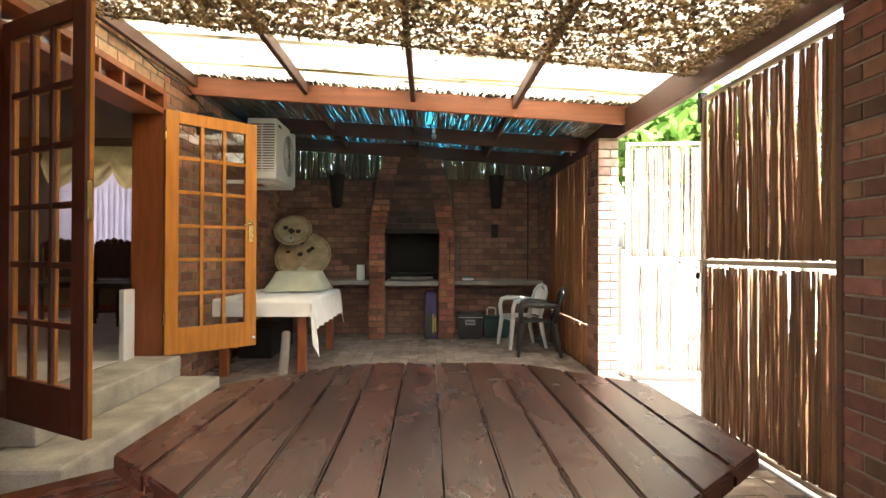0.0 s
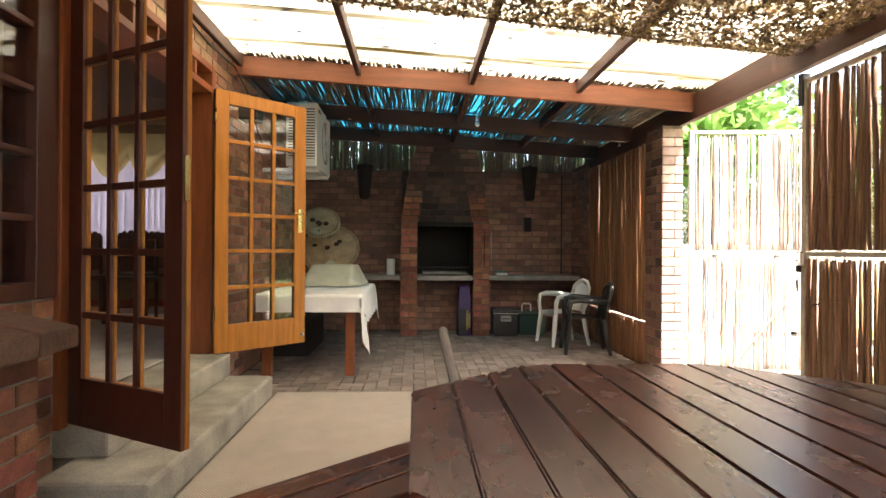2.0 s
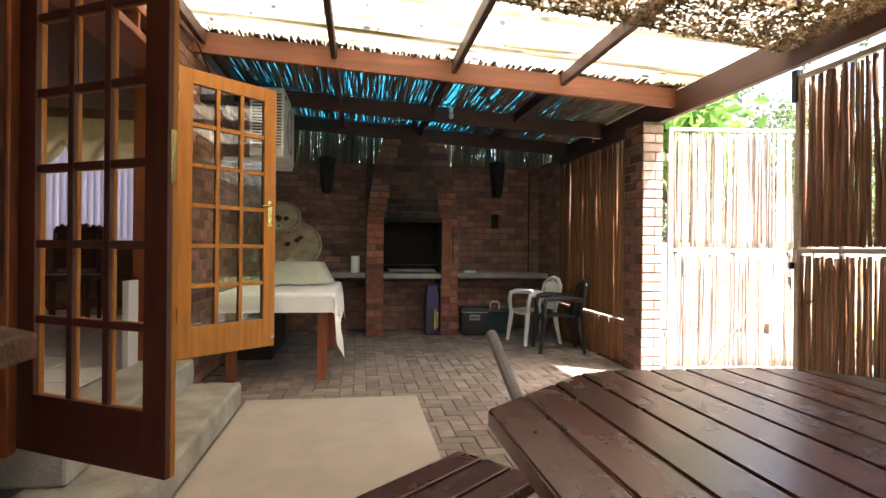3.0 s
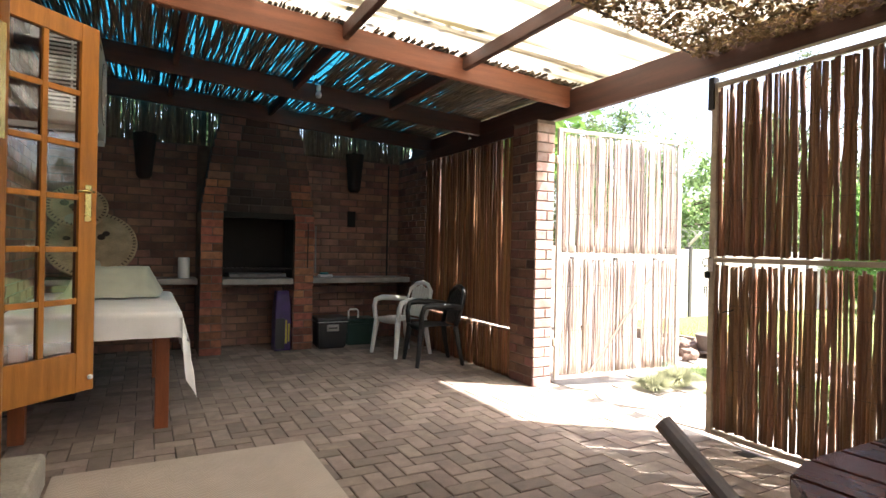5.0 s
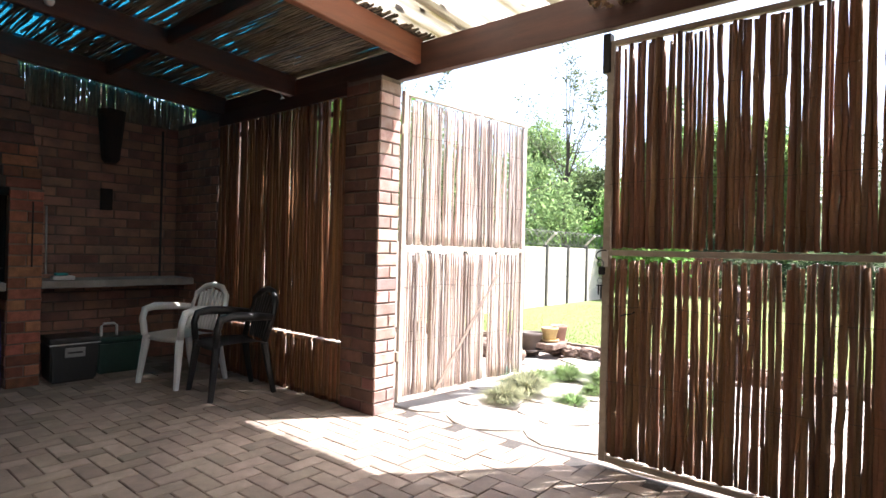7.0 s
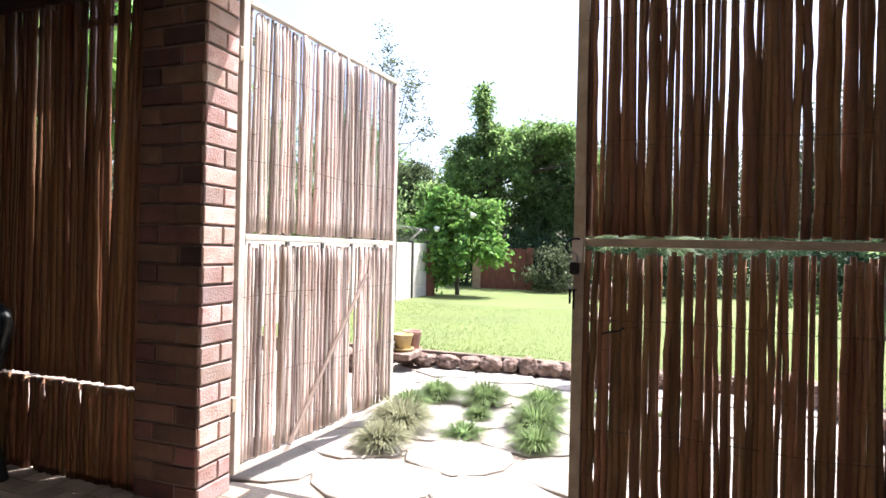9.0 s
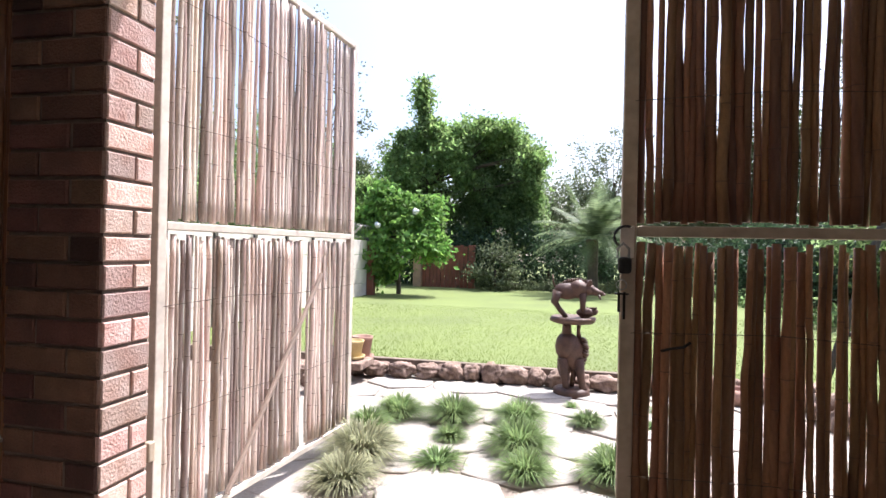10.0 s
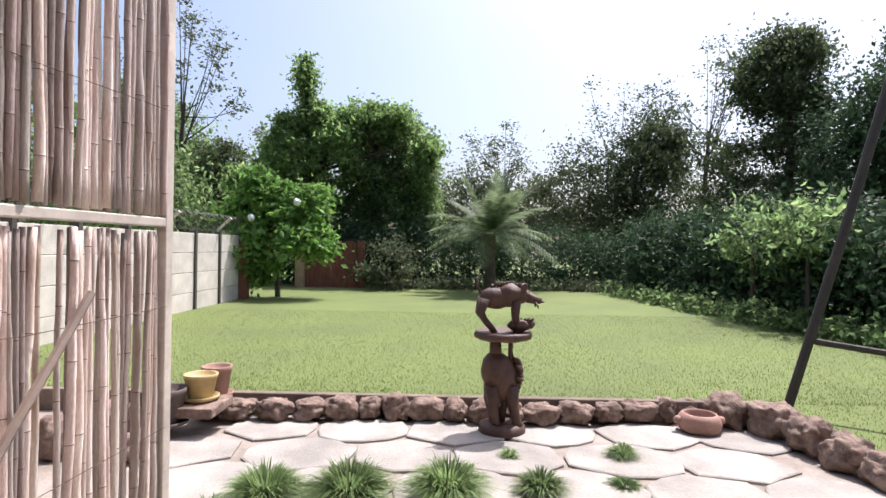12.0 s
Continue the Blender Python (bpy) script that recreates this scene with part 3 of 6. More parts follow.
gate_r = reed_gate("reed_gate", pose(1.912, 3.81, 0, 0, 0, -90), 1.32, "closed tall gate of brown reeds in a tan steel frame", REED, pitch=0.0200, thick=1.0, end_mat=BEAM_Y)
# open gate: reeds and frame both coloured paler where the sun strikes
gate_l = reed_gate("reed_gate", pose(1.925, 5.36, 0, 0, 0, -6.2), 1.434, "open gate of weathered reeds, coloured paler for direct sun, in a pale steel frame", REED_GREY_SUN, gaps=(0.945, 0.963), pitch=0.0182, thick=0.84, end_mat=STEEL_PALE, frame_mat=STEEL_PALE)
part("brace", tube([(0.36, -0.034, 0.06), (1.05, -0.034, 0.93)], 0.012, 6), mat("brace_steel", (0.28, 0.21, 0.17), 0.6), gate_l, "slanting steel brace")
for z in (0.32, 1.95):
    part("hinge", box(-0.03, -0.03, z, 0.0, 0.0, z + 0.07, 0.006), STEEL_TAN, gate_l)
part("latch_plate", box(-0.004, -0.024, 1.06, 0.034, -0.0185, 1.15, 0.003), STEEL_PALE, gate_r, "pale steel hasp plate")
part("corner_plate", box(-0.02, -0.03, 2.10, 0.022, 0.025, 2.31, 0.004), BLACK_IRON, gate_r, "dark upper bolt")

# brick pier and the reed screen behind it
pier = thing("brick_pier", pose(0, 0, 0), "red face brick gate pier with pale joints", "pillar")
# core darkened to match the shaded inner face
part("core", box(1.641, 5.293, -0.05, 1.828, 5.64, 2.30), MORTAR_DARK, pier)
screen = thing("reed_screen", pose(1.672, 7.45, 0, 0, 0, -90), "brown reed screen closing the side of the patio", "reed screen")
x = 0.008
while x < 1.80:
    for a, b in ((0.0, 0.44), (0.458, 2.213)):
        if RND.random() < 0.99:
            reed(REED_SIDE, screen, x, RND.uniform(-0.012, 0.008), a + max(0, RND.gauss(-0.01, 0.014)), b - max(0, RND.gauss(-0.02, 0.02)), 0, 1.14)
    x += 0.0168 * RND.uniform(0.85, 1.15)
for a, b in ((0.0, 0.44), (0.458, 2.20)):
    reed(REED_SIDE, screen, 1.803, 0, a, b, 0, 1.2)
part("rail", box(0, 0.016, 0.40, 1.80, 0.035, 0.430, 0.004), STEEL_TAN, screen)
# upper rails in the same shade-darkened timber colour
part("rail", box(0, 0.016, 2.10, 1.80, 0.040, 2.14, 0.004), BEAM_SHADE, screen)
part("rail", box(0, -0.03, 2.215, 1.80, 0.03, 2.318, 0.006), BEAM_SHADE, screen, "dark timber over the screen")
# dark reed colour carries the shade at the back of the roof
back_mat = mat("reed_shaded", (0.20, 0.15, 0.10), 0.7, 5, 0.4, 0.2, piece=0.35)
back_screen = thing("reed_screen", pose(-2.18, 8.36, 0), "weathered reed screen above the back wall, coloured dark for shade", "reed screen")
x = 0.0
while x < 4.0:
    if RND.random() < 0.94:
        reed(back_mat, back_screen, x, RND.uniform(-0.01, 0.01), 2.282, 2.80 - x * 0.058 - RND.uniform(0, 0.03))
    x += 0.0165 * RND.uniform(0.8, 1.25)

# ---- barbecue fireplace ----
CX = -0.215
fire = thing("barbecue_fireplace", pose(0, 0, 0), "red brick built-in barbecue with sooty tapering hood", "fireplace")
def hw(z):
    pts = ((0, 0.60), (1.52, 0.60), (1.83, 0.55), (2.23, 0.48), (2.63, 0.37), (3.2, 0.35))
    for (a, b), (c, d) in zip(pts, pts[1:]):
        if z <= c:
            return b + (d - b) * (z - a) / (c - a)
    return 0.35


for s in (-1, 1):
    a, b = sorted((CX + s * 0.592, CX + s * 0.378))
    part("pillar", box(a, 7.73, 0, b, 8.29, 1.52), MORTAR_DARK, fire)
bm = bmesh.new()
zs = [1.5, 1.83, 2.23, 2.63, 3.0]
rings = []
for z in zs:
    w = hw(z) - 0.012
    rings.append([bm.verts.new(p) for p in ((CX - w, 7.745, z), (CX + w, 7.745, z), (CX + w, 8.29, z), (CX - w, 8.29, z))])
for r0, r1 in zip(rings, rings[1:]):
    for k in range(4):
        bm.faces.new((r0[k], r0[(k + 1) % 4], r1[(k + 1) % 4], r1[k]))
bm.faces.new(list(reversed(rings[0])))
bm.faces.new(rings[-1])
part("hood", bm, MORTAR_BLACK, fire)
part("firebox_back", box(CX - 0.37, 8.2, 0.805, CX + 0.37, 8.285, 1.5), SOOT, fire, "black sooty firebox back")
part("hearth", box(CX - 0.374, 7.74, 0.735, CX + 0.374, 8.19, 0.80, 0.008), COUNTER, fire, "grey concrete hearth slab")
for s in (-1, 1):
    part("firebox_side", box(CX + s * 0.370 - 0.004, 7.80, 0.805, CX + s * 0.370 + 0.004, 8.19, 1.5), SOOT, fire)
part("lintel", box(CX - 0.374, 7.74, 1.46, CX + 0.374, 7.80, 1.52), SOOT, fire)

structure("counter_left", box(-2.19, 7.86, 0.735, CX - 0.605, 8.295, 0.80, 0.008), COUNTER, "grey concrete counter slab beside the barbecue", "counter")
structure("counter_right", box(CX + 0.605, 7.86, 0.735, 1.648, 8.295, 0.80, 0.008), COUNTER, "grey concrete counter slab beside the barbecue", "counter")

# ---- doors ----
def door_leaf(name, m, label, width=0.79, height=2.0, flip=1):
    d = thing(name, m, label, "door", kind="structure")
    st, tr, br, mu = 0.105, 0.10, 0.215, 0.030
    # the outer half is dark, the inner half honey coloured
    for mt, a, b in ((WOOD_DARK, 0.0, 0.021), (WOOD_HONEY, 0.0212, 0.042)):
        y0, y1 = sorted((flip * a, flip * b))
        part("stile", box(0, y0, 0, st, y1, height, 0.003), mt, d)
        part("stile", box(width - st, y0, 0, width, y1, height, 0.003), mt, d)
        part("rail", box(st + 0.0005, y0, 0, width - st - 0.0005, y1, br, 0.003), mt, d)
        part("rail", box(st + 0.0005, y0, height - tr, width - st - 0.0005, y1, height, 0.003), mt, d)
        pw = (width - 2 * st) / 3
        ph = (height - br - tr) / 6
        ins = 0.004 * flip
        q0, q1 = (y0 + abs(ins), y1) if (a == 0) == (flip > 0) else (y0, y1 - abs(ins))
        for i in (1, 2):
            part("muntin", box(st + pw * i - mu / 2, q0, br + 0.0005, st + pw * i + mu / 2, q1, height - tr - 0.0005, 0.004), mt, d)
        for k in range(1, 6):
            for i in range(3):
                part("muntin", box(st + pw * i + (mu / 2 if i else 0) + 0.0005, q0, br + ph * k - mu / 2, st + pw * (i + 1) - (mu / 2 if i < 2 else 0) - 0.0005, q1, br + ph * k + mu / 2, 0.004), mt, d)
    for k in range(6):
        for i in range(3):
            p = part("pane", box(st + pw * i + 0.008, flip * 0.021 - 0.0015, br + ph * k + 0.008, st + pw * (i + 1) - 0.008, flip * 0.021 + 0.0015, br + ph * (k + 1) - 0.008), GLASS, d)
            p.visible_shadow = False
    return d, st, width


leaf_l, st, dwl = door_leaf("door_1", pose(-2.15, 4.585, 0.35, 0, 0, 44.5), "open glazed door leaf of honey-varnished wood with small panes", flip=-1)
leaf_d, st, dw = door_leaf("door_2", pose(-2.19, 2.90, 0.35, 0, 0, -30), "open glazed door leaf painted dark mahogany with small panes", width=0.765, flip=1)

jamb = thing("door_frame", pose(0, 0, 0), "reddish varnished wooden door frame with transom lights", "door frame", kind="structure")
for y in (DY0 - 0.06, DY1):
    part("jamb", box(WX - 0.225, y, DZ0, WX + 0.03, y + 0.06, TZ1 + 0.05, 0.004), WOOD_RED, jamb)
for z in (DZ1, TZ1):
    part("head", box(WX - 0.225, DY0 + 0.0005, z, WX + 0.03, DY1 - 0.0005, z + 0.05, 0.004), WOOD_RED, jamb)
for i in range(1, 6):
    y = DY0 + (DY1 - DY0) * i / 6
    part("mullion", box(WX - 0.1, y - 0.014, DZ1 + 0.0505, WX + 0.02, y + 0.014, TZ1 - 0.0005, 0.003), WOOD_RED, jamb)
for i in range(6):
    y = DY0 + (DY1 - DY0) * i / 6
    part("transom_pane", box(WX - 0.05, y + 0.015, DZ1 + 0.052, WX - 0.046, y + (DY1 - DY0) / 6 - 0.015, TZ1 - 0.002), GLASS, jamb).visible_shadow = False

# ---- picnic table ----
def picnic_table():
    t = thing("picnic_table", pose(0.03, 1.43, 0), "octagonal dark-varnished wooden picnic table with slatted top", "table")
    R, half, n = 0.66, 0.295, 12
    w = 2 * R / n
    z0, z1 = 0.745, 0.785
    for i in range(n):
        a, b = -R + i * w + 0.0018, -R + (i + 1) * w - 0.0018
        bm = box(a, -1, z0, b, 1, z1)
        for v in bm.verts:
            v.co.y = math.copysign(min(0.63, 0.63 - (abs(v.co.x) - half) * 0.92), v.co.y)
        bmesh.ops.bevel(bm, geom=bm.edges[:], offset=0.0045, segments=2, affect="EDGES")
        part("slat", bm, TABLE_WOOD, t)
    for y in (-0.28, 0.28):
        part("bearer", box(-0.5, y - 0.03, 0.66, 0.5, y + 0.03, 0.744, 0.004), TABLE_WOOD, t)
    for sx in (-1, 1):
        for y in (-0.28, 0.28):
            part("leg", tube([(sx * 0.25, y, 0.66), (sx * 0.40, y, 0.0)], 0.045, 4), TABLE_WOOD, t)
    return t


table = picnic_table()


def bench(m):
    b = thing("bench", m, "low dark-varnished slatted bench beside the picnic table", "bench", "benches")
    for i in range(3):
        part("slat", box(-0.16 + i * 0.108, -0.5, 0.41, -0.16 + i * 0.108 + 0.1, 0.5, 0.45, 0.006), TABLE_WOOD, b)
    for y in (-0.36, 0.36):
        part("support", box(-0.13, y - 0.03, 0.0, 0.13, y + 0.03, 0.409, 0.005), TABLE_WOOD, b)
    return b


bench(pose(-0.83, 1.95, 0, 0, 0, -48))

# ---- rug ----
rug = tagged(obj("rug", box(-1.70, 2.3, 0.0, -0.46, 4.76, 0.012, 0.003), RUG), "beige woven sisal rug on the pavers", "rug")

# ---- ground outside ----
ground = structure("ground", box(-300, -300, -0.6, 300, 300, -0.35), SOIL, "bare sandy ground", "ground")
def sheet(name, x0, x1, y0, y1, nx, ny, fz, material, label, category):
    xs, ys = np.linspace(x0, x1, nx), np.linspace(y0, y1, ny)
    vs = [(x, y, fz(x, y)) for x in xs for y in ys]
    fs = [(i * ny + k, (i + 1) * ny + k, (i + 1) * ny + k + 1, i * ny + k + 1) for i in range(nx - 1) for k in range(ny - 1)]
    return tagged(mesh_from(name, vs, fs, material, True), label, category, kind="structure")


def zp(x):
    """The garden paving falls gently away from the patio."""
    return -0.05 - max(0, min(1, (x - 2.0) / 3.6)) * 0.12


SAND = mat("pale_sand", (0.31, 0.265, 0.225), 0.95, 5, 0.4, 0.5, fine=60, second=(0.20, 0.16, 0.13))
sheet("pavement", 1.93, 5.56, 1.9, 9, 60, 100, lambda x, y: zp(x) - 0.006 + 0.008 * noise.noise((x * 3, y * 3, 0)), SAND, "sandy soil between the garden flagstones", "soil")
lawn = sheet("lawn", 5.55, 60, -40, 40, 90, 110, lambda x, y: -0.04 + 0.004 * noise.noise((x * 0.6, y * 0.6, 4)), LAWN, "mown green lawn", "lawn")
sheet("lawn_side", 2.12, 5.55, -40, 1.9, 30, 80, lambda x, y: -0.04 + 0.004 * noise.noise((x * 0.6, y * 0.6, 4)), LAWN, "mown green lawn beside the paving", "lawn")
KERB = mat("weathered_kerb", (0.21, 0.16, 0.125), 0.95, 6, 0.4, 0.4)
edging = structure("edging", box(5.53, 1.95, -0.3, 5.60, 9.0, -0.015, 0.01), KERB, "narrow concrete edging along the lawn", "kerb")

structure("edging_side", box(2.12, 1.86, -0.3, 5.53, 1.94, -0.015, 0.01), KERB, "narrow concrete edging along the side lawn", "kerb")

# ---- details of the doors ----
plate = part("handle_plate", box(dwl - 0.075, -0.047, 0.93, dwl - 0.035, -0.0425, 1.13, 0.003), BRASS, leaf_l, "brass handle plate")
part("lever", tube([(dwl - 0.055, -0.045, 1.09), (dwl - 0.055, -0.085, 1.09), (dwl - 0.09, -0.088, 1.095), (dwl - 0.15, -0.082, 1.085)], [0.009, 0.008, 0.008, 0.006], 8), BRASS, plate, "brass lever handle", True)
part("door_stop", lathe([(0.005, 0), (0.014, 0.005), (0.014, 0.02), (0.006, 0.026)], 10, centre=(dwl - 0.03, -0.055, 0.06)), METAL_W, leaf_l)
for z in (0.25, 1.75):
    part("hinge", tube([(-0.004, -0.046, z), (-0.004, -0.046, z + 0.1)], 0.008, 8), BRASS, leaf_l)
part("lock_plate", box(dw + 0.0005, 0.010, 0.98, dw + 0.003, 0.032, 1.16), BRASS, leaf_d, "dull brass lock plate")

# window beside the door, over a brick ledge
win = thing("window_1", pose(0, 0, 0), "dark red wooden window with small panes beside the door", "window", kind="structure")
for y0, y1 in ((2.68, 2.815), (0.2, 0.3), (1.45, 1.53)):
    part("frame", box(WX - 0.12, y0, 0.93, WX + 0.02, y1, 2.40, 0.004), WOOD_DARK, win)
for z in (0.93, 2.33):
    for y0, y1 in ((0.301, 1.449), (1.531, 2.679)):
        part("rail", box(WX - 0.11, y0, z, WX + 0.015, y1, z + 0.07, 0.004), WOOD_DARK, win)
for y0, y1 in ((0.301, 1.449), (1.531, 2.679)):
    for k in range(1, 5):
        z = 1.0 + 1.33 * k / 5
        part("muntin", box(WX - 0.06, y0, z - 0.013, WX + 0.005, y1, z + 0.013, 0.003), WOOD_DARK, win)
    for k in range(5):
        z = 1.0 + 1.33 * k / 5
        part("pane", box(WX - 0.03, y0, z + 0.014, WX - 0.026, y1, z + 0.252), GLASS, win).visible_shadow = False
ledge = thing("window_ledge", pose(0, 0, 0), "brick base with worn brown sill tiles below the window", "window ledge", kind="structure")
part("core", box(-2.195, 0.0, 0, -1.995, 2.40, 0.76), MORTAR, ledge)
SILL = mat("sill_tile", (0.15, 0.078, 0.048), 0.65, 12, 0.45, 0.6, piece=0.2)
for i in range(11):
    y = 0.05 + i * 0.223
    bm = box(-2.19, y, 0.0, -1.90, y + 0.216, 0.055, 0.008)
    for v in bm.verts:
        v.co.z = v.co.z * 1.5 + 0.765 + (-1.90 - v.co.x) * 0.22
    part("sill_tile", bm, SILL, ledge)

# ---- room behind the doors ----
RX0, RX1, RY0, RY1, RZ0, RZ1 = -6.2, WX - 0.22, -0.5, 8.2, 0.335, 2.85
floor_in = structure("floor_room", box(RX0, RY0, 0.2, RX1 + 0.005, RY1, RZ0), MORTAR, "pale tiled floor of the dining room", "floor")
structure("ceiling_room", box(RX0, RY0, RZ1, RX1, RY1 + 0.2, RZ1 + 0.1), CEIL, "brown wooden ceiling of the dining room", "ceiling")
structure("wall_room_west", box(RX0 - 0.2, RY0, 0.2, RX0, RY1 + 0.2, RZ1 + 0.1), PLASTER, "beige plastered wall of the dining room")
structure("wall_room_south", box(RX0, RY0 - 0.2, 0.2, RX1, RY0, RZ1 + 0.1), PLASTER, "beige plastered wall of the dining room")
bm = bmesh.new()
WA, WB, WZ0, WZ1 = -5.4, -3.15, 1.12, 2.45
box(RX0, RY1, 0.2, WA, RY1 + 0.2, RZ1, bm=bm)
box(WB, RY1, 0.2, RX1, RY1 + 0.2, RZ1, bm=bm)
box(WA, RY1, 0.2, WB, RY1 + 0.2, WZ0, bm=bm)
box(WA, RY1, WZ1, WB, RY1 + 0.2, RZ1, bm=bm)
structure("wall_room_north", bm, PLASTER, "beige plastered wall with a wide window")
structure("baseboard", box(RX0, RY1 - 0.018, RZ0, RX1, RY1 - 0.001, RZ0 + 0.09, 0.004), WOOD_RED, "reddish wooden baseboard", "baseboard")
structure("windowsill_room", box(WA - 0.05, RY1 - 0.12, WZ0 - 0.04, WB + 0.05, RY1 - 0.001, WZ0, 0.006), METAL_W, "white window sill of the dining room", "sill")
blinds = thing("vertical_blinds", pose(0, 0, 0), "pale lavender vertical blinds hanging in the window", "blinds")
part("head_rail", box(WA, RY1 - 0.09, 2.40, WB, RY1 - 0.03, 2.45, 0.004), METAL_W, blinds)
x = WA + 0.05
while x < WB:
    bm = box(-0.044, -0.0008, WZ0 + 0.01, 0.044, 0.0008, 2.40)
    ob = part("slat", bm, BLIND, blinds)
    ob.matrix_basis = pose(x, RY1 - 0.06, 0, 0, 0, RND.uniform(18, 30))
    x += 0.079
# swagged valance
bm = bmesh.new()
nx, nz = 90, 14
grid = []
for i in range(nx + 1):
    f = i / nx
    x = WA - 0.1 + (WB - WA + 0.2) * f
    u = (f * 5) % 1.0
    drop = 0.36 + 0.20 * math.sin(math.pi * u) ** 0.8
    col = []
    for k in range(nz + 1):
        g = k / nz
        col.append(bm.verts.new((x, RY1 - 0.13 - 0.035 * math.sin(g * 9 + 3 * abs(u - 0.5)) * g - 0.05 * math.sin(math.pi * u) * g, 2.70 - drop * g - 0.05 * math.sin(math.pi * u) * g)))
    grid.append(col)
for i in range(nx):
    for k in range(nz):
        bm.faces.new((grid[i][k], grid[i + 1][k], grid[i + 1][k + 1], grid[i][k + 1]))
tagged(obj("valance", bm, VALANCE, True), "gold satin valance with swags above the blinds", "curtain")


def dining_chair(m):
    c = thing("dining_chair", m, "dark carved wooden dining chair with high back", "chair", "dining chairs")
    W = mat("dark_oak", (0.11, 0.036, 0.02), 0.4, 5, 0.4, 0.15, stretch=(6, 6, 1))
    for sx in (-1, 1):
        part("leg", tube([(sx * 0.2, -0.2, 0), (sx * 0.2, -0.2, 0.15), (sx * 0.2, -0.2, 0.44)], [0.02, 0.028, 0.022], 8), W, c)
        part("back_post", tube([(sx * 0.2, 0.22, 0), (sx * 0.2, 0.2, 0.45), (sx * 0.2, 0.25, 0.95)], [0.02, 0.024, 0.02], 8), W, c)
    part("seat", box(-0.23, -0.23, 0.44, 0.23, 0.19, 0.50, 0.015), mat("brown_leather", (0.09, 0.04, 0.022), 0.5, 8, 0.3, 0.2), c)
    part("backrest", box(-0.178, 0.215, 0.55, 0.178, 0.235, 0.90, 0.006), W, c)
    bm = box(-0.2, 0.225, 0.90, 0.2, 0.255, 0.98, 0.008)
    for i in range(5):
        bmesh.ops.create_icosphere(bm, subdivisions=1, radius=0.05 - 0.012 * abs(i - 2), matrix=pose(-0.14 + i * 0.07, 0.24, 0.98))
    part("crest", bm, W, c, "carved crest rail")
    part("stretcher", box(-0.19, -0.01, 0.15, 0.19, 0.012, 0.18, 0.003), W, c)
    return c


ch = dining_chair(pose(-3.72, 6.55, RZ0, 0, 0, 10))
for m in (pose(-4.35, 6.75, RZ0, 0, 0, 35), pose(-4.0, 7.4, RZ0, 0, 0, -20)):
    copy_thing(ch, m)
tagged(obj("white_board", box(-2.40, 4.40, RZ0, -2.36, 4.56, RZ0 + 0.56, 0.004), METAL_W), "narrow white panel standing inside the doorway", "board")

# ---- barbecue details ----
part("grate", box(CX - 0.36, 7.80, 0.90, CX + 0.36, 7.815, 0.915, 0.003), BLACK_IRON, fire, "steel grate bar")
for i in range(14):
    x = CX - 0.34 + i * 0.052
    part("grate_bar", tube([(x, 7.82, 0.91), (x, 8.15, 0.91)], 0.005, 5), BLACK_IRON, fire)
part("ash_tray", box(CX - 0.30, 7.78, 0.815, CX + 0.30, 8.1, 0.855, 0.006), mat("ash", (0.16, 0.15, 0.14), 0.9, 14, 0.5, 0.5), fire, "ash-covered steel tray")
part("poker", tube([(CX + 0.52, 7.71, 0.92), (CX + 0.52, 7.71, 1.42)], 0.006, 6), BLACK_IRON, fire, "hanging iron poker")
part("tongs", tube([(CX + 0.635, 7.80, 0.86), (CX + 0.63, 7.80, 1.40)], 0.008, 6), GREY_METAL, fire, "hanging steel tongs")
tagged(obj("paper_roll", lathe([(0.02, 0.0), (0.055, 0.001), (0.057, 0.01), (0.057, 0.21), (0.05, 0.22), (0.02, 0.218)], 20, centre=(-0.95, 7.95, 0.80)), CLOTH, True), "white paper roll standing on the counter", "paper roll")
tagged(obj("sponge_dish", box(0.50, 7.9, 0.801, 0.66, 8.0, 0.835, 0.012), METAL_W), "small white dish on the counter", "dish")
tagged(obj("cleaning_cloth", box(0.52, 7.91, 0.836, 0.61, 7.98, 0.86, 0.01), mat("teal_cloth", (0.05, 0.30, 0.30), 0.8)), "folded teal cleaning cloth in a dish", "cloth")


def planter(x):
    p = thing("wall_basket", pose(x, 8.245, 1.86), "dark woven half-cone wall basket on the brick wall", "wall basket", "wall baskets")
    bm = lathe([(0.05, 0.0), (0.075, 0.03), (0.095, 0.25), (0.115, 0.46), (0.118, 0.48), (0.105, 0.48), (0.09, 0.45)], 14)
    for v in bm.verts:
        v.co.y = min(v.co.y, 0.045)
    part("basket", bm, mat("dark_wicker", (0.028, 0.018, 0.014), 0.8, 20, 0.4, 0.6, fine=120), p)
    part("bracket", box(-0.02, 0.0455, 0.3, 0.02, 0.052, 0.52), BLACK_IRON, p)
    return p


planter(-1.34)
planter(1.02)


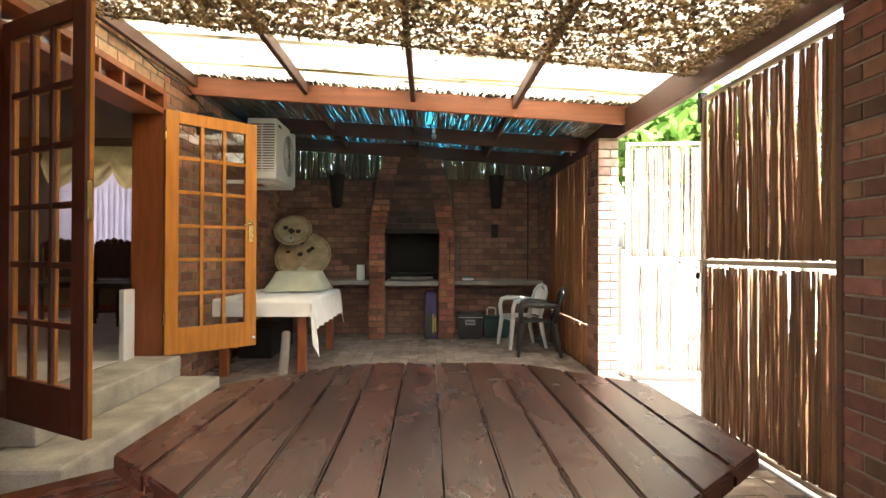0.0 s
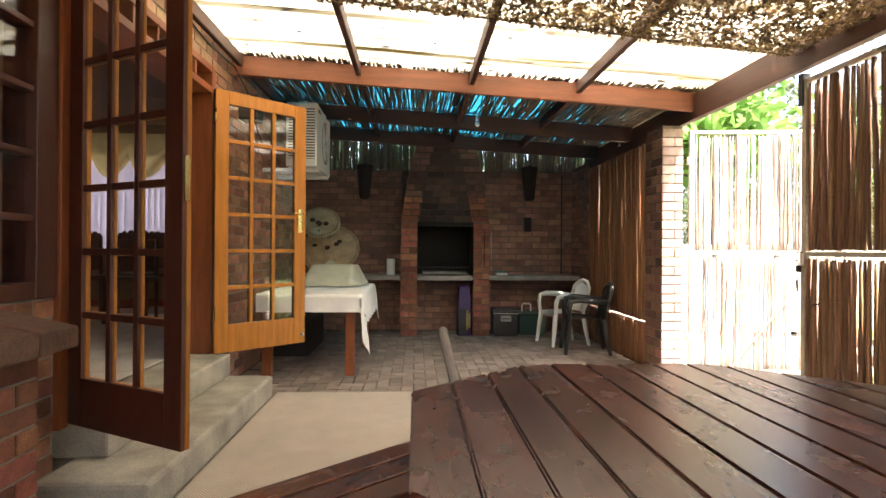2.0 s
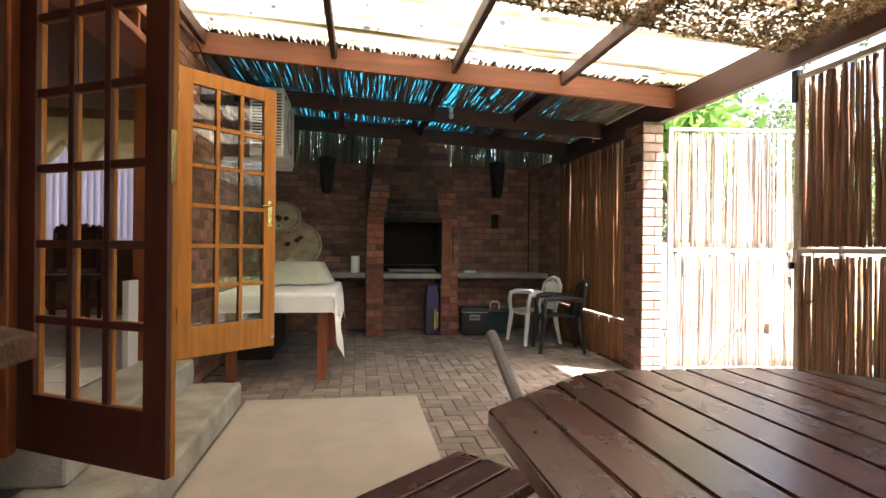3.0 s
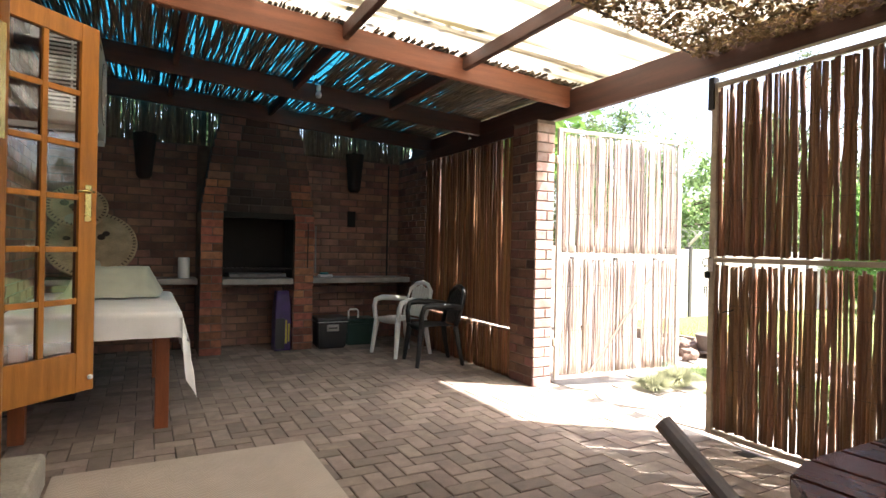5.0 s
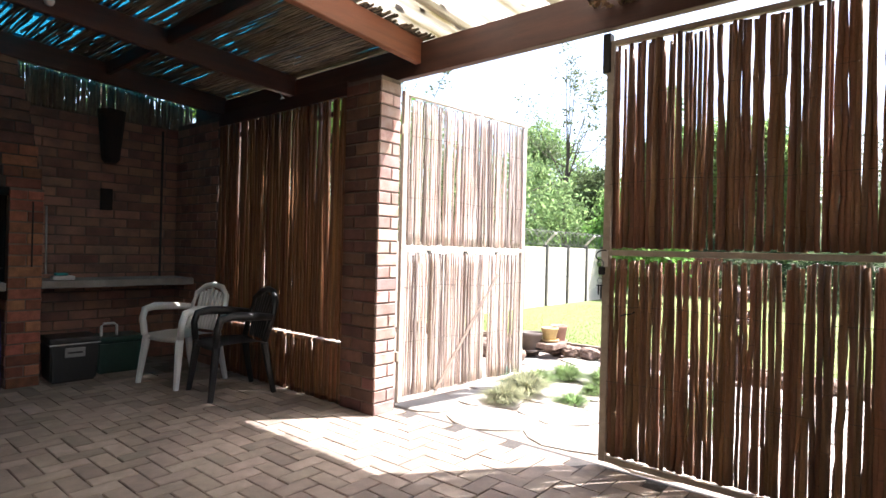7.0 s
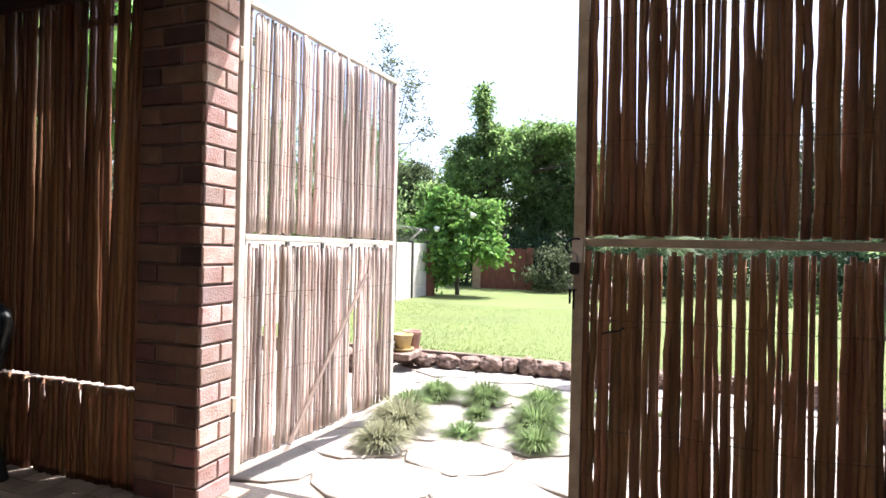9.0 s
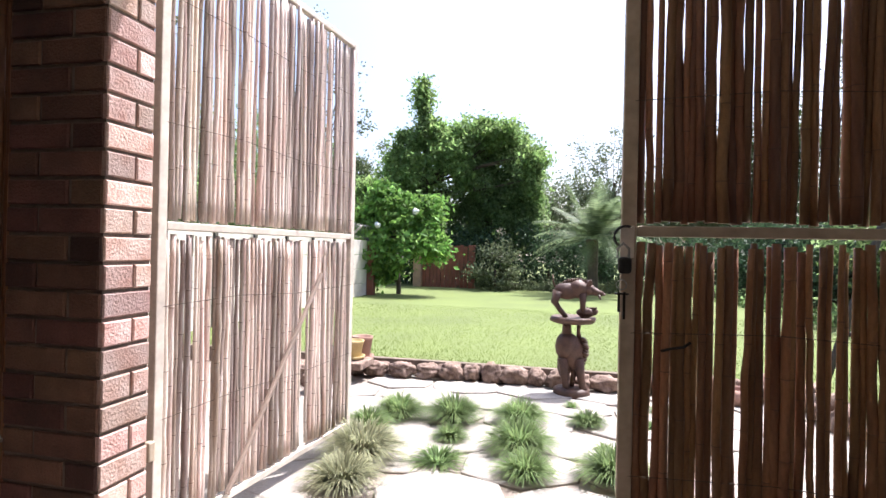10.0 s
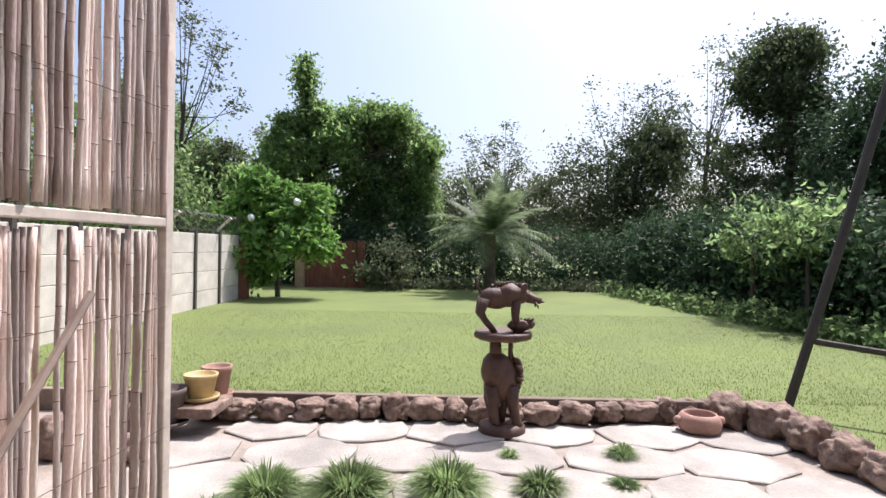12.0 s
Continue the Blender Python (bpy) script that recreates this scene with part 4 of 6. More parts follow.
def carved_disc(m, r, label):
    d = thing("carved_disc", m, label, "decorative disc")
    CARDB = mat("straw_board", (0.62, 0.47, 0.28), 0.8, 9, 0.35, 0.3, fine=80)
    MOTIF = mat("burnt_motif", (0.07, 0.035, 0.02), 0.8, 8, 0.3, 0.1)
    part("board", lathe([(0.0005, 0), (r - 0.008, 0), (r, 0.008), (r, 0.022), (r - 0.01, 0.03), (r - 0.05, 0.028), (0.0005, 0.026)], 40), CARDB, d)
    bm = bmesh.new()
    k = int(r * 150)
    for i in range(k):
        a = i * 2 * math.pi / k
        bmesh.ops.create_cube(bm, size=1, matrix=pose((r - 0.03) * math.cos(a), (r - 0.03) * math.sin(a), 0.031, 0, 0, math.degrees(a)) @ Matrix.Diagonal((0.026, 0.010, 0.004, 1)))
    part("rim_band", bm, MOTIF, d, "dark notched band round the rim")["kind"] = "stuff"
    q = random.Random(int(r * 100))
    for i in range(6):
        a, b = q.uniform(0, 6.28), q.uniform(0.1, 0.6) * r
        part("motif", lathe([(0.0005, 0.029), (q.uniform(0.025, 0.04), 0.029), (0.02, 0.0325), (0.0005, 0.0325)], 10, centre=(b * math.cos(a), b * math.sin(a), 0)), MOTIF, d)
    part("patch", lathe([(0.0005, 0.028), (0.07, 0.028), (0.06, 0.0325), (0.0005, 0.0325)], 9, centre=(0.02, -r * 0.65, 0)), CLOTH_CREAM, d, "pale worn patch")
    return d


carved_disc(pose(-1.785, 8.05, 1.135, 55, 0, 0), 0.40, "large straw-coloured round board with dark spots leaning on the wall")
carved_disc(pose(-1.91, 7.97, 1.50, 52, 14, -6), 0.265, "small round straw board with notched rim resting on a larger one")

# ---- covered table ----
def covered_table():
    t = thing("side_table", pose(-1.575, 6.16, 0), "red-brown wooden table standing along the house wall", "table")
    for x in (-0.37, 0.37):
        for y in (-0.75, 0.75):
            part("leg", box(x - 0.04, y - 0.04, 0, x + 0.04, y + 0.04, 0.695, 0.005), WOOD_RED, t)
    part("tabletop", box(-0.45, -0.82, 0.695, 0.45, 0.82, 0.735, 0.006), WOOD_RED, t)
    # the cloth follows the top and hangs in folds, longest at one corner
    bm = bmesh.new()
    nx, ny = 60, 90
    g = []
    for i in range(nx + 1):
        col = []
        for k in range(ny + 1):
            x, y = -0.455 + (0.91 + 0.30) * i / nx, -0.825 - 0.17 + (1.65 + 0.23) * k / ny
            ox, oy = max(0, x - 0.462), max(0, -0.832 - y, y - 0.832)
            sy = -1 if y < 0 else 1
            px, py, z = min(x, 0.462), max(-0.832, min(0.832, y)), 0.706
            hang = ox + oy
            if ox and oy:
                hang = ox + oy + 0.10 * min(1, ox * oy / 0.008)
            fold = 0.016 * math.sin(y * 23 + 1.1 * math.sin(x * 7)) if ox else 0.014 * math.sin(x * 21 + 0.5)
            if ox:
                px += 0.012 + fold * min(1, ox * 8) + (0.03 * ox / 0.3)
            if oy:
                py += sy * (0.012 + 0.5 * fold * min(1, oy * 8))
            if ox and oy:
                px, py = px + 0.28 * oy, py + sy * 0.16 * ox
            z -= hang * 0.98
            if not hang:
                z += 0.006 * noise.noise((x * 7, y * 7, 1)) + 0.003
            col.append(bm.verts.new((px, py, z)))
        g.append(col)
    for i in range(nx):
        for k in range(ny):
            bm.faces.new((g[i][k], g[i + 1][k], g[i + 1][k + 1], g[i][k + 1]))
    cl = obj("tablecloth", bm, CLOTH, True)
    cl.matrix_world = pose(-1.575, 6.16, 0.035)
    tagged(cl, "crumpled white tablecloth draped over the side table", "tablecloth")
    bm = bmesh.new()
    n = 24
    g = []
    for i in range(n + 1):
        col = []
        for k in range(n + 1):
            u, v = i / n, k / n
            x, y = -0.30 + 0.66 * u, 0.05 + 0.74 * v
            h = 0.21 * min(1, v * 2.1) * min(1, (1 - v) * 9) * min(1, u * 9) * min(1, (1 - u) * 6)
            col.append(bm.verts.new((x + 0.05 * v, y, 0.722 + h + 0.008 * noise.noise((x * 9, y * 9, 3)))))
        g.append(col)
    for i in range(n):
        for k in range(n):
            bm.faces.new((g[i][k], g[i + 1][k], g[i + 1][k + 1], g[i][k + 1]))
    cv = obj("covered_box", bm, CLOTH_CREAM, True)
    cv.matrix_world = pose(-1.575, 6.16, 0.035)
    tagged(cv, "low box under a cream cloth on the side table", "covered box")


covered_table()
tagged(obj("low_bench", box(-2.12, 6.3, 0.0, -1.75, 7.3, 0.36, 0.01), mat("dark_crate", (0.03, 0.022, 0.018), 0.7)), "dark wooden crate under the side table", "crate")

# ---- air conditioner on the house wall ----
ac = thing("air_conditioner", pose(-1.62, 6.42, 1.98), "white outdoor air conditioner unit on wall brackets", "air conditioner")
part("body", box(-0.31, -0.43, 0, 0, 0.43, 0.65, 0.012), METAL_W, ac)
DARKG = mat("grille_dark", (0.045, 0.045, 0.045), 0.6)
for c0 in (-0.285, -0.145):
    vent = part("vent_back", box(c0, -0.4325, 0.08, c0 + 0.125, -0.4305, 0.59), DARKG, ac)
    for i in range(18):
        part("louvre", box(c0, -0.437, 0.085 + i * 0.028, c0 + 0.125, -0.4326, 0.085 + i * 0.028 + 0.014), METAL_W, vent)
bm = lathe([(0.0005, 0), (0.235, 0), (0.235, 0.003), (0.0005, 0.003)], 28)
bm.transform(pose(0.0005, 0.1, 0.33, 0, 90, 0))
fan = part("fan_opening", bm, DARKG, ac)
for i in range(7):
    r = 0.055 + i * 0.028
    part("guard_ring", tube([(0.006, 0.1 + r * math.cos(a), 0.33 + r * math.sin(a)) for a in np.linspace(0, 2 * math.pi, 25)], 0.004, 4, caps=False), METAL_W, fan)
part("badge", box(0.0005, -0.36, 0.57, 0.003, -0.24, 0.60), DARKG, ac)
for y in (-0.3, 0.3):
    part("bracket", box(-0.578, y - 0.02, -0.04, 0.0, y + 0.02, -0.001, 0.003), METAL_W, ac)
spk = thing("speaker_box", pose(-2.05, 5.42, 2.30), "small black loudspeaker mounted on the house wall", "speaker")
part("case", box(-0.149, -0.10, 0, 0.02, 0.10, 0.22, 0.01), PLASTIC_B, spk)
part("grille", box(0.0205, -0.085, 0.015, 0.026, 0.085, 0.205, 0.004), DARKG, spk)
tagged(obj("cable", tube([(-2.15, 4.0, 2.70), (-2.12, 4.4, 2.62), (-2.10, 4.9, 2.63), (-2.12, 5.3, 2.55), (-2.17, 5.6, 2.5), (-2.185, 5.9, 2.3), (-2.185, 6.1, 2.2)], 0.006, 6), PLASTIC_B), "black cable looping along the house wall", "cable")
lamp = thing("light_bulb", pose(0.07, 6.53, 2.60), "bare light bulb hanging at a roof beam", "light bulb")
part("socket", lathe([(0.012, 0.0), (0.02, 0.005), (0.02, 0.05), (0.012, 0.06)], 12), PLASTIC_W, lamp)
part("bulb", lathe([(0.002, -0.07), (0.02, -0.062), (0.03, -0.04), (0.026, -0.018), (0.012, -0.001)], 14), mat("bulb_glass", (0.7, 0.7, 0.68), 0.15, bump=0), lamp, "", True)

# ---- plastic chairs ----
def plastic_chair(m, material, label, group="patio chairs"):
    c = thing("garden_chair", m, label, "chair", group)
    bm = bmesh.new()
    g = []
    for i in range(13):
        col = []
        for k in range(9):
            u, v = i / 12 - 0.5, k / 8 - 0.5
            col.append(bm.verts.new((u * 0.47 * (1 - 0.08 * v), v * 0.44, 0.42 - 0.018 * (1 - (2 * u) ** 2) + 0.02 * (0.5 - abs(v)) - (0.03 if k == 0 else 0))))
        g.append(col)
    for i in range(12):
        for k in range(8):
            bm.faces.new((g[i][k], g[i + 1][k], g[i + 1][k + 1], g[i][k + 1]))
    bmesh.ops.solidify(bm, geom=bm.faces[:], thickness=0.014)
    part("seat", bm, material, c, "", True)
    for s in (-1, 1):
        part("leg", tube([(s * 0.215, -0.20, 0.41), (s * 0.235, -0.225, 0.2), (s * 0.25, -0.25, 0.0)], [0.034, 0.029, 0.022], 8), material, c)
        part("leg", tube([(s * 0.20, 0.20, 0.41), (s * 0.215, 0.235, 0.2), (s * 0.225, 0.28, 0.0)], [0.032, 0.028, 0.022], 8), material, c)
        part("armrest", tube([(s * 0.235, -0.21, 0.41), (s * 0.262, -0.215, 0.55), (s * 0.268, -0.19, 0.625), (s * 0.268, -0.10, 0.645), (s * 0.262, 0.08, 0.635), (s * 0.235, 0.24, 0.62)], [0.028, 0.028, 0.031, 0.034, 0.034, 0.027], 8), material, c, "", True)
    bf = part("back_frame", tube([(-0.20, 0.20, 0.42), (-0.225, 0.25, 0.60), (-0.20, 0.29, 0.74), (-0.11, 0.315, 0.81), (0, 0.32, 0.83), (0.11, 0.315, 0.81), (0.20, 0.29, 0.74), (0.225, 0.25, 0.60), (0.20, 0.20, 0.42)], 0.026, 8), material, c, "", True)
    for i in range(7):
        x = -0.135 + i * 0.045
        part("back_slat", tube([(x * 0.8, 0.215, 0.43), (x * 0.95, 0.25, 0.60), (x * 1.1, 0.305, 0.80 - abs(x) * 0.35)], 0.0165, 6), material, bf)
    c.scale = (0.92, 0.92, 0.94)
    return c


plastic_chair(pose(1.20, 7.10, 0, 0, 0, -78), PLASTIC_W, "white moulded plastic garden armchair")
plastic_chair(pose(1.30, 6.53, 0, 0, 0, -98), PLASTIC_B, "black moulded plastic garden armchair")


def cooler(m, material, label, w, d, h, lid):
    c = thing("cool_box", m, label, "cool box", "cool boxes")
    bm = box(-w / 2, -d / 2, 0, w / 2, d / 2, h)
    for v in bm.verts:
        if v.co.z < 0.01:
            v.co.x *= 0.92
            v.co.y *= 0.92
    bmesh.ops.bevel(bm, geom=bm.edges[:], offset=0.015, segments=2, affect="EDGES")
    part("body", bm, material, c)
    part("lid", box(-w / 2 - 0.008, -d / 2 - 0.008, h + 0.001, w / 2 + 0.008, d / 2 + 0.008, h + 0.045, 0.012), lid, c)
    return c


c1 = cooler(pose(0.60, 7.80, 0, 0, 0, -3), PLASTIC_B, "black cool box with a white rim line under the counter", 0.34, 0.32, 0.31, PLASTIC_B)
part("rim", box(-0.176, -0.172, 0.303, 0.176, -0.1605, 0.3085), PLASTIC_W, c1)
bd = part("badge", box(-0.07, -0.166, 0.20, 0.07, -0.1545, 0.275, 0.004), GREY_METAL, c1, "silver label plate")
part("badge_line", box(-0.05, -0.1685, 0.23, 0.05, -0.1665, 0.245), PLASTIC_B, bd)
c2 = cooler(pose(0.98, 7.90, 0, 0, 0, -3), GREEN_PL, "dark green cool box with raised white handle", 0.36, 0.28, 0.27, GREEN_PL)
part("handle", tube([(-0.13, -0.05, 0.30), (-0.13, -0.05, 0.40), (-0.11, -0.05, 0.42), (-0.03, -0.05, 0.42), (-0.01, -0.05, 0.40), (-0.01, -0.05, 0.30)], 0.011, 8), PLASTIC_W, c2, "white carrying handle")

bag = thing("charcoal_bag", pose(0.045, 7.80, 0, 0, 0, 4), "dark purple charcoal bag with yellow lettering bars", "bag")
PURPLE = mat("purple_paper", (0.05, 0.022, 0.115), 0.5, 9, 0.4, 0.3)
bm = box(-0.088, -0.07, 0, 0.088, 0.07, 0.66)
bmesh.ops.subdivide_edges(bm, edges=bm.edges[:], cuts=7, use_grid_fill=True)
for v in bm.verts:
    k = 1 - 0.25 * max(0, (v.co.z - 0.45) / 0.2)
    v.co.x *= k * (1 + 0.06 * noise.noise(v.co * 9))
    v.co.y *= k * (1 + 0.16 * noise.noise(v.co * 8 + Vector((3, 0, 0))))
part("sack", bm, PURPLE, bag, "", True)
part("dark_panel", box(-0.085, -0.0795, 0.02, 0.015, -0.0775, 0.36), PLASTIC_B, bag)
YEL = mat("yellow_print", (0.45, 0.37, 0.06), 0.6)
for i, (x, z, h) in enumerate(((0.022, 0.08, 0.26), (0.052, 0.10, 0.2))):
    part("print_bar", box(x, -0.083, z, x + 0.02, -0.0795, z + h), YEL, bag)

# pole propped under the table
tagged(obj("propped_pole", tube([(-0.338, 1.05, 0.0), (-0.436, 1.57, 0.44), (-0.53, 2.11, 0.885)], 0.016, 10), mat("worn_pole", (0.24, 0.20, 0.17), 0.6, 8, 0.3, 0.2)), "grey-brown wooden pole propped under the picnic table", "pole")

# latch ring, padlock and keys of the closed gate
part("hook", tube([(0.012 - 0.034 * math.sin(q), -0.028 - 0.02 * math.sin(q), 1.118 + 0.03 * math.cos(q)) for q in np.linspace(-0.4, 2.6, 10)], 0.004, 6), BLACK_IRON, gate_r)
pad = part("padlock", box(-0.010, -0.050, 1.016, 0.026, -0.028, 1.062, 0.008), BLACK_IRON, gate_r)
part("shackle", tube([(-0.012, -0.044, 1.06), (-0.012, -0.044, 1.085), (0.003, -0.044, 1.10), (0.018, -0.044, 1.085), (0.018, -0.044, 1.06)], 0.004, 6), GREY_METAL, pad)
part("key_ring", tube([(0.0 + 0.014 * math.cos(q), -0.044, 0.985 + 0.014 * math.sin(q)) for q in np.linspace(0, 6.28, 12)], 0.0018, 5, caps=False), GREY_METAL, pad)
for dx, ln in ((-0.006, 0.055), (0.008, 0.075)):
    bm = box(dx - 0.0035, -0.046, 0.965 - ln, dx + 0.0035, -0.043, 0.965)
    lathe([(0.002, -0.002), (0.012, -0.002), (0.012, 0.002), (0.002, 0.002)], 12, bm, (dx, -0.0445, 0.96))
    part("key", bm, BLACK_IRON, pad)
part("wire_tie", tube([(0.11, -0.022, 0.805), (0.135, -0.034, 0.815), (0.165, -0.034, 0.82), (0.185, -0.024, 0.832)], 0.004, 6), BLACK_IRON, gate_r, "twisted wire tie on the reeds")

tagged(obj("conduit", tube([(1.50, 8.275, 0.80), (1.50, 8.275, 2.24)], 0.012, 8), PLASTIC_B), "dark vertical conduit pipe on the back wall", "pipe")
tagged(obj("switch_box", box(0.95, 8.25, 1.42, 1.05, 8.288, 1.62, 0.006), BLACK_IRON), "small dark box fixed to the back wall", "switch box")

fl = thing("patio_lamp", pose(1.70, 6.53, 2.30), "small white lamp fixed under the roof beam", "lamp")
part("shade", lathe([(0.010, 0.055), (0.015, 0.05), (0.024, 0.015), (0.026, -0.01), (0.023, -0.01), (0.014, 0.03)], 14), PLASTIC_W, fl, "", True)
part("stem", tube([(0, 0, 0.052), (0, 0.04, 0.10)], 0.006, 8), GREY_METAL, fl)

# ---- garden ----


def leaves(name, centres, spread, n, size, material, parent, seed=1, shape=1.0, flat=0.0):
    """Many small leaves scattered round the given clump centres."""
    r = np.random.RandomState(seed)
    c = np.asarray(centres, float)
    pick = r.randint(0, len(c), n)
    sp = np.asarray(spread, float) * r.uniform(0.45, 1.7, len(c))
    off = r.normal(0, 1, (n, 3)) * (sp[pick][:, None] if sp.ndim else sp) * np.array((1, 1, 0.75))
    p = c[pick] + off
    d = r.normal(0, 1, (n, 3))
    d[:, 2] = d[:, 2] * (1 - flat) - 0.25
    d /= np.linalg.norm(d, axis=1)[:, None]
    q = r.normal(0, 1, (n, 3))
    s = np.cross(d, q)
    s /= np.linalg.norm(s, axis=1)[:, None] + 1e-9
    ln = size * r.uniform(0.6, 1.4, n)[:, None]
    w = ln * 0.26 * shape
    up = np.cross(d, s)
    vs = np.stack((p - d * ln * 0.5, p + s * w - d * ln * 0.05 + up * ln * 0.08, p + d * ln * 0.5, p - s * w - d * ln * 0.05 + up * ln * 0.08), axis=1).reshape(-1, 3)
    fs = np.arange(n * 4).reshape(n, 4)
    ob = mesh_from(name, vs, fs, material)
    ob.parent = parent
    ob["kind"] = "stuff"
    return ob


def clumps(blobs, per, seed):
    """Clump centres on and in uneven ellipsoids (x, y, z, rx, ry, rz)."""
    r = np.random.RandomState(seed)
    out = []
    for x, y, z, a, b, c in blobs:
        v = r.normal(0, 1, (per, 3))
        v /= np.linalg.norm(v, axis=1)[:, None]
        k = r.uniform(0.45, 1.32, per) ** 0.7
        out.append(np.array((x, y, z)) + v * k[:, None] * np.array((a, b, c)))
    return np.concatenate(out)


def limb_tree(name, x, y, label, blobs, n, size, material, seed, spread=0.22, per=60, trunk=0.14, limbs=True, shape=1.0, z0=-0.1):
    t = thing(name, pose(0, 0, 0), label, name.replace("_", " "))
    r = random.Random(seed)
    top = max(blobs, key=lambda b: b[2])
    bm = tube([(x, y, z0), (x + 0.1, y + 0.05, z0 + 0.6), ((x + top[0]) / 2, (y + top[1]) / 2, top[2] * 0.55), (top[0], top[1], top[2])], [trunk * 1.3, trunk, trunk * 0.75, trunk * 0.25], 8)
    part("trunk", bm, BARK, t)
    if limbs:
        bm = bmesh.new()
        for b in blobs:
            for _ in range(3):
                e = (b[0] + r.uniform(-0.7, 0.7) * b[3], b[1] + r.uniform(-0.7, 0.7) * b[4], b[2] + r.uniform(-0.4, 0.8) * b[5])
                s = ((x + top[0]) / 2, (y + top[1]) / 2, max(z0 + 0.4, min(e[2] - 0.4, top[2] * 0.55)))
                mid = tuple((p + q) / 2 + r.uniform(-0.15, 0.15) for p, q in zip(s, e))
                tube([s, mid, e], [trunk * 0.4, trunk * 0.25, trunk * 0.08], 5, bm)
        part("branchwork", bm, BARK, t)
    leaves("crown", clumps(blobs, per, seed), spread, n, size, material, t, seed, shape)
    return t


# big creeper-covered tree at the far end of the lawn
limb_tree("creeper_tree", 18.9, 6.6, "large tree smothered in dark green creeper", [(18.8, 6.6, 3.5, 1.2, 0.9, 1.6), (18.8, 5.7, 3.2, 1.2, 0.75, 1.6), (19.0, 6.2, 1.8, 1.2, 1.2, 1.6), (18.8, 6.7, 4.7, 0.8, 0.7, 0.45), (18.9, 7.4, 2.6, 0.8, 0.9, 1.8), (18.7, 5.2, 2.6, 0.7, 0.35, 1.3), (18.9, 8.8, 2.0, 0.8, 1.3, 1.7)], 60000, 0.115, LEAF_MID, 3, 0.16, 110, 0.22)
limb_tree("creeper_tree", 18.2, 8.5, "climbing creeper with lighter green shoots on a tree", [(18.0, 8.70, 5.8, 0.04, 0.05, 0.85), (18.0, 8.5, 4.9, 0.25, 0.35, 0.5), (17.8, 9.1, 4.2, 0.4, 0.4, 0.6), (17.8, 9.5, 3.5, 0.45, 0.5, 0.6), (17.8, 10.3, 2.9, 0.4, 0.5, 0.4), (17.9, 8.1, 4.5, 0.5, 0.5, 0.7), (17.8, 8.8, 3.5, 0.6, 0.6, 0.9), (17.8, 9.6, 2.6, 0.6, 0.8, 0.8), (17.7, 7.6, 3.8, 0.5, 0.6, 0.9), (17.6, 8.8, 1.9, 0.7, 1.1, 0.9), (18.0, 7.0, 4.9, 0.5, 0.7, 0.35), (18.0, 10.2, 2.1, 0.5, 0.5, 0.6), (17.7, 5.05, 3.5, 0.3, 0.25, 0.9), (17.7, 6.0, 4.7, 0.4, 0.6, 0.3)], 36000, 0.135, LEAF_CREEP, 4, 0.14, 34, 0.12)
# bright broad-leaved bush in front of it
bush = limb_tree("flowering_bush", 13.4, 8.0, "bright green broad-leaved bush with a few white blooms", [(13.2, 8.6, 1.15, 0.45, 0.42, 0.4), (13.1, 7.75, 1.45, 0.5, 0.55, 0.5), (13.1, 7.15, 1.15, 0.35, 0.28, 0.35), (13.3, 8.15, 2.05, 0.35, 0.3, 0.35), (13.3, 8.45, 2.4, 0.12, 0.12, 0.2), (13.2, 7.3, 1.95, 0.25, 0.22, 0.25), (13.3, 8.85, 1.75, 0.2, 0.2, 0.2), (13.2, 8.3, 0.55, 0.35, 0.35, 0.25)], 11000, 0.155, LEAF_BRIGHT, 5, 0.13, 14, 0.05, shape=1.0)
for y, z in ((8.35, 1.62), (7.42, 1.95)):
    bm = bmesh.new()
    bmesh.ops.create_icosphere(bm, subdivisions=2, radius=0.075, matrix=Matrix.Translation((12.72, y, z)))
    for v in bm.verts:
        v.co += Vector((noise.noise(v.co * 30), noise.noise(v.co * 31), noise.noise(v.co * 29))) * 0.03
    part("bloom", bm, CLOTH, bush, "white bloom", True)

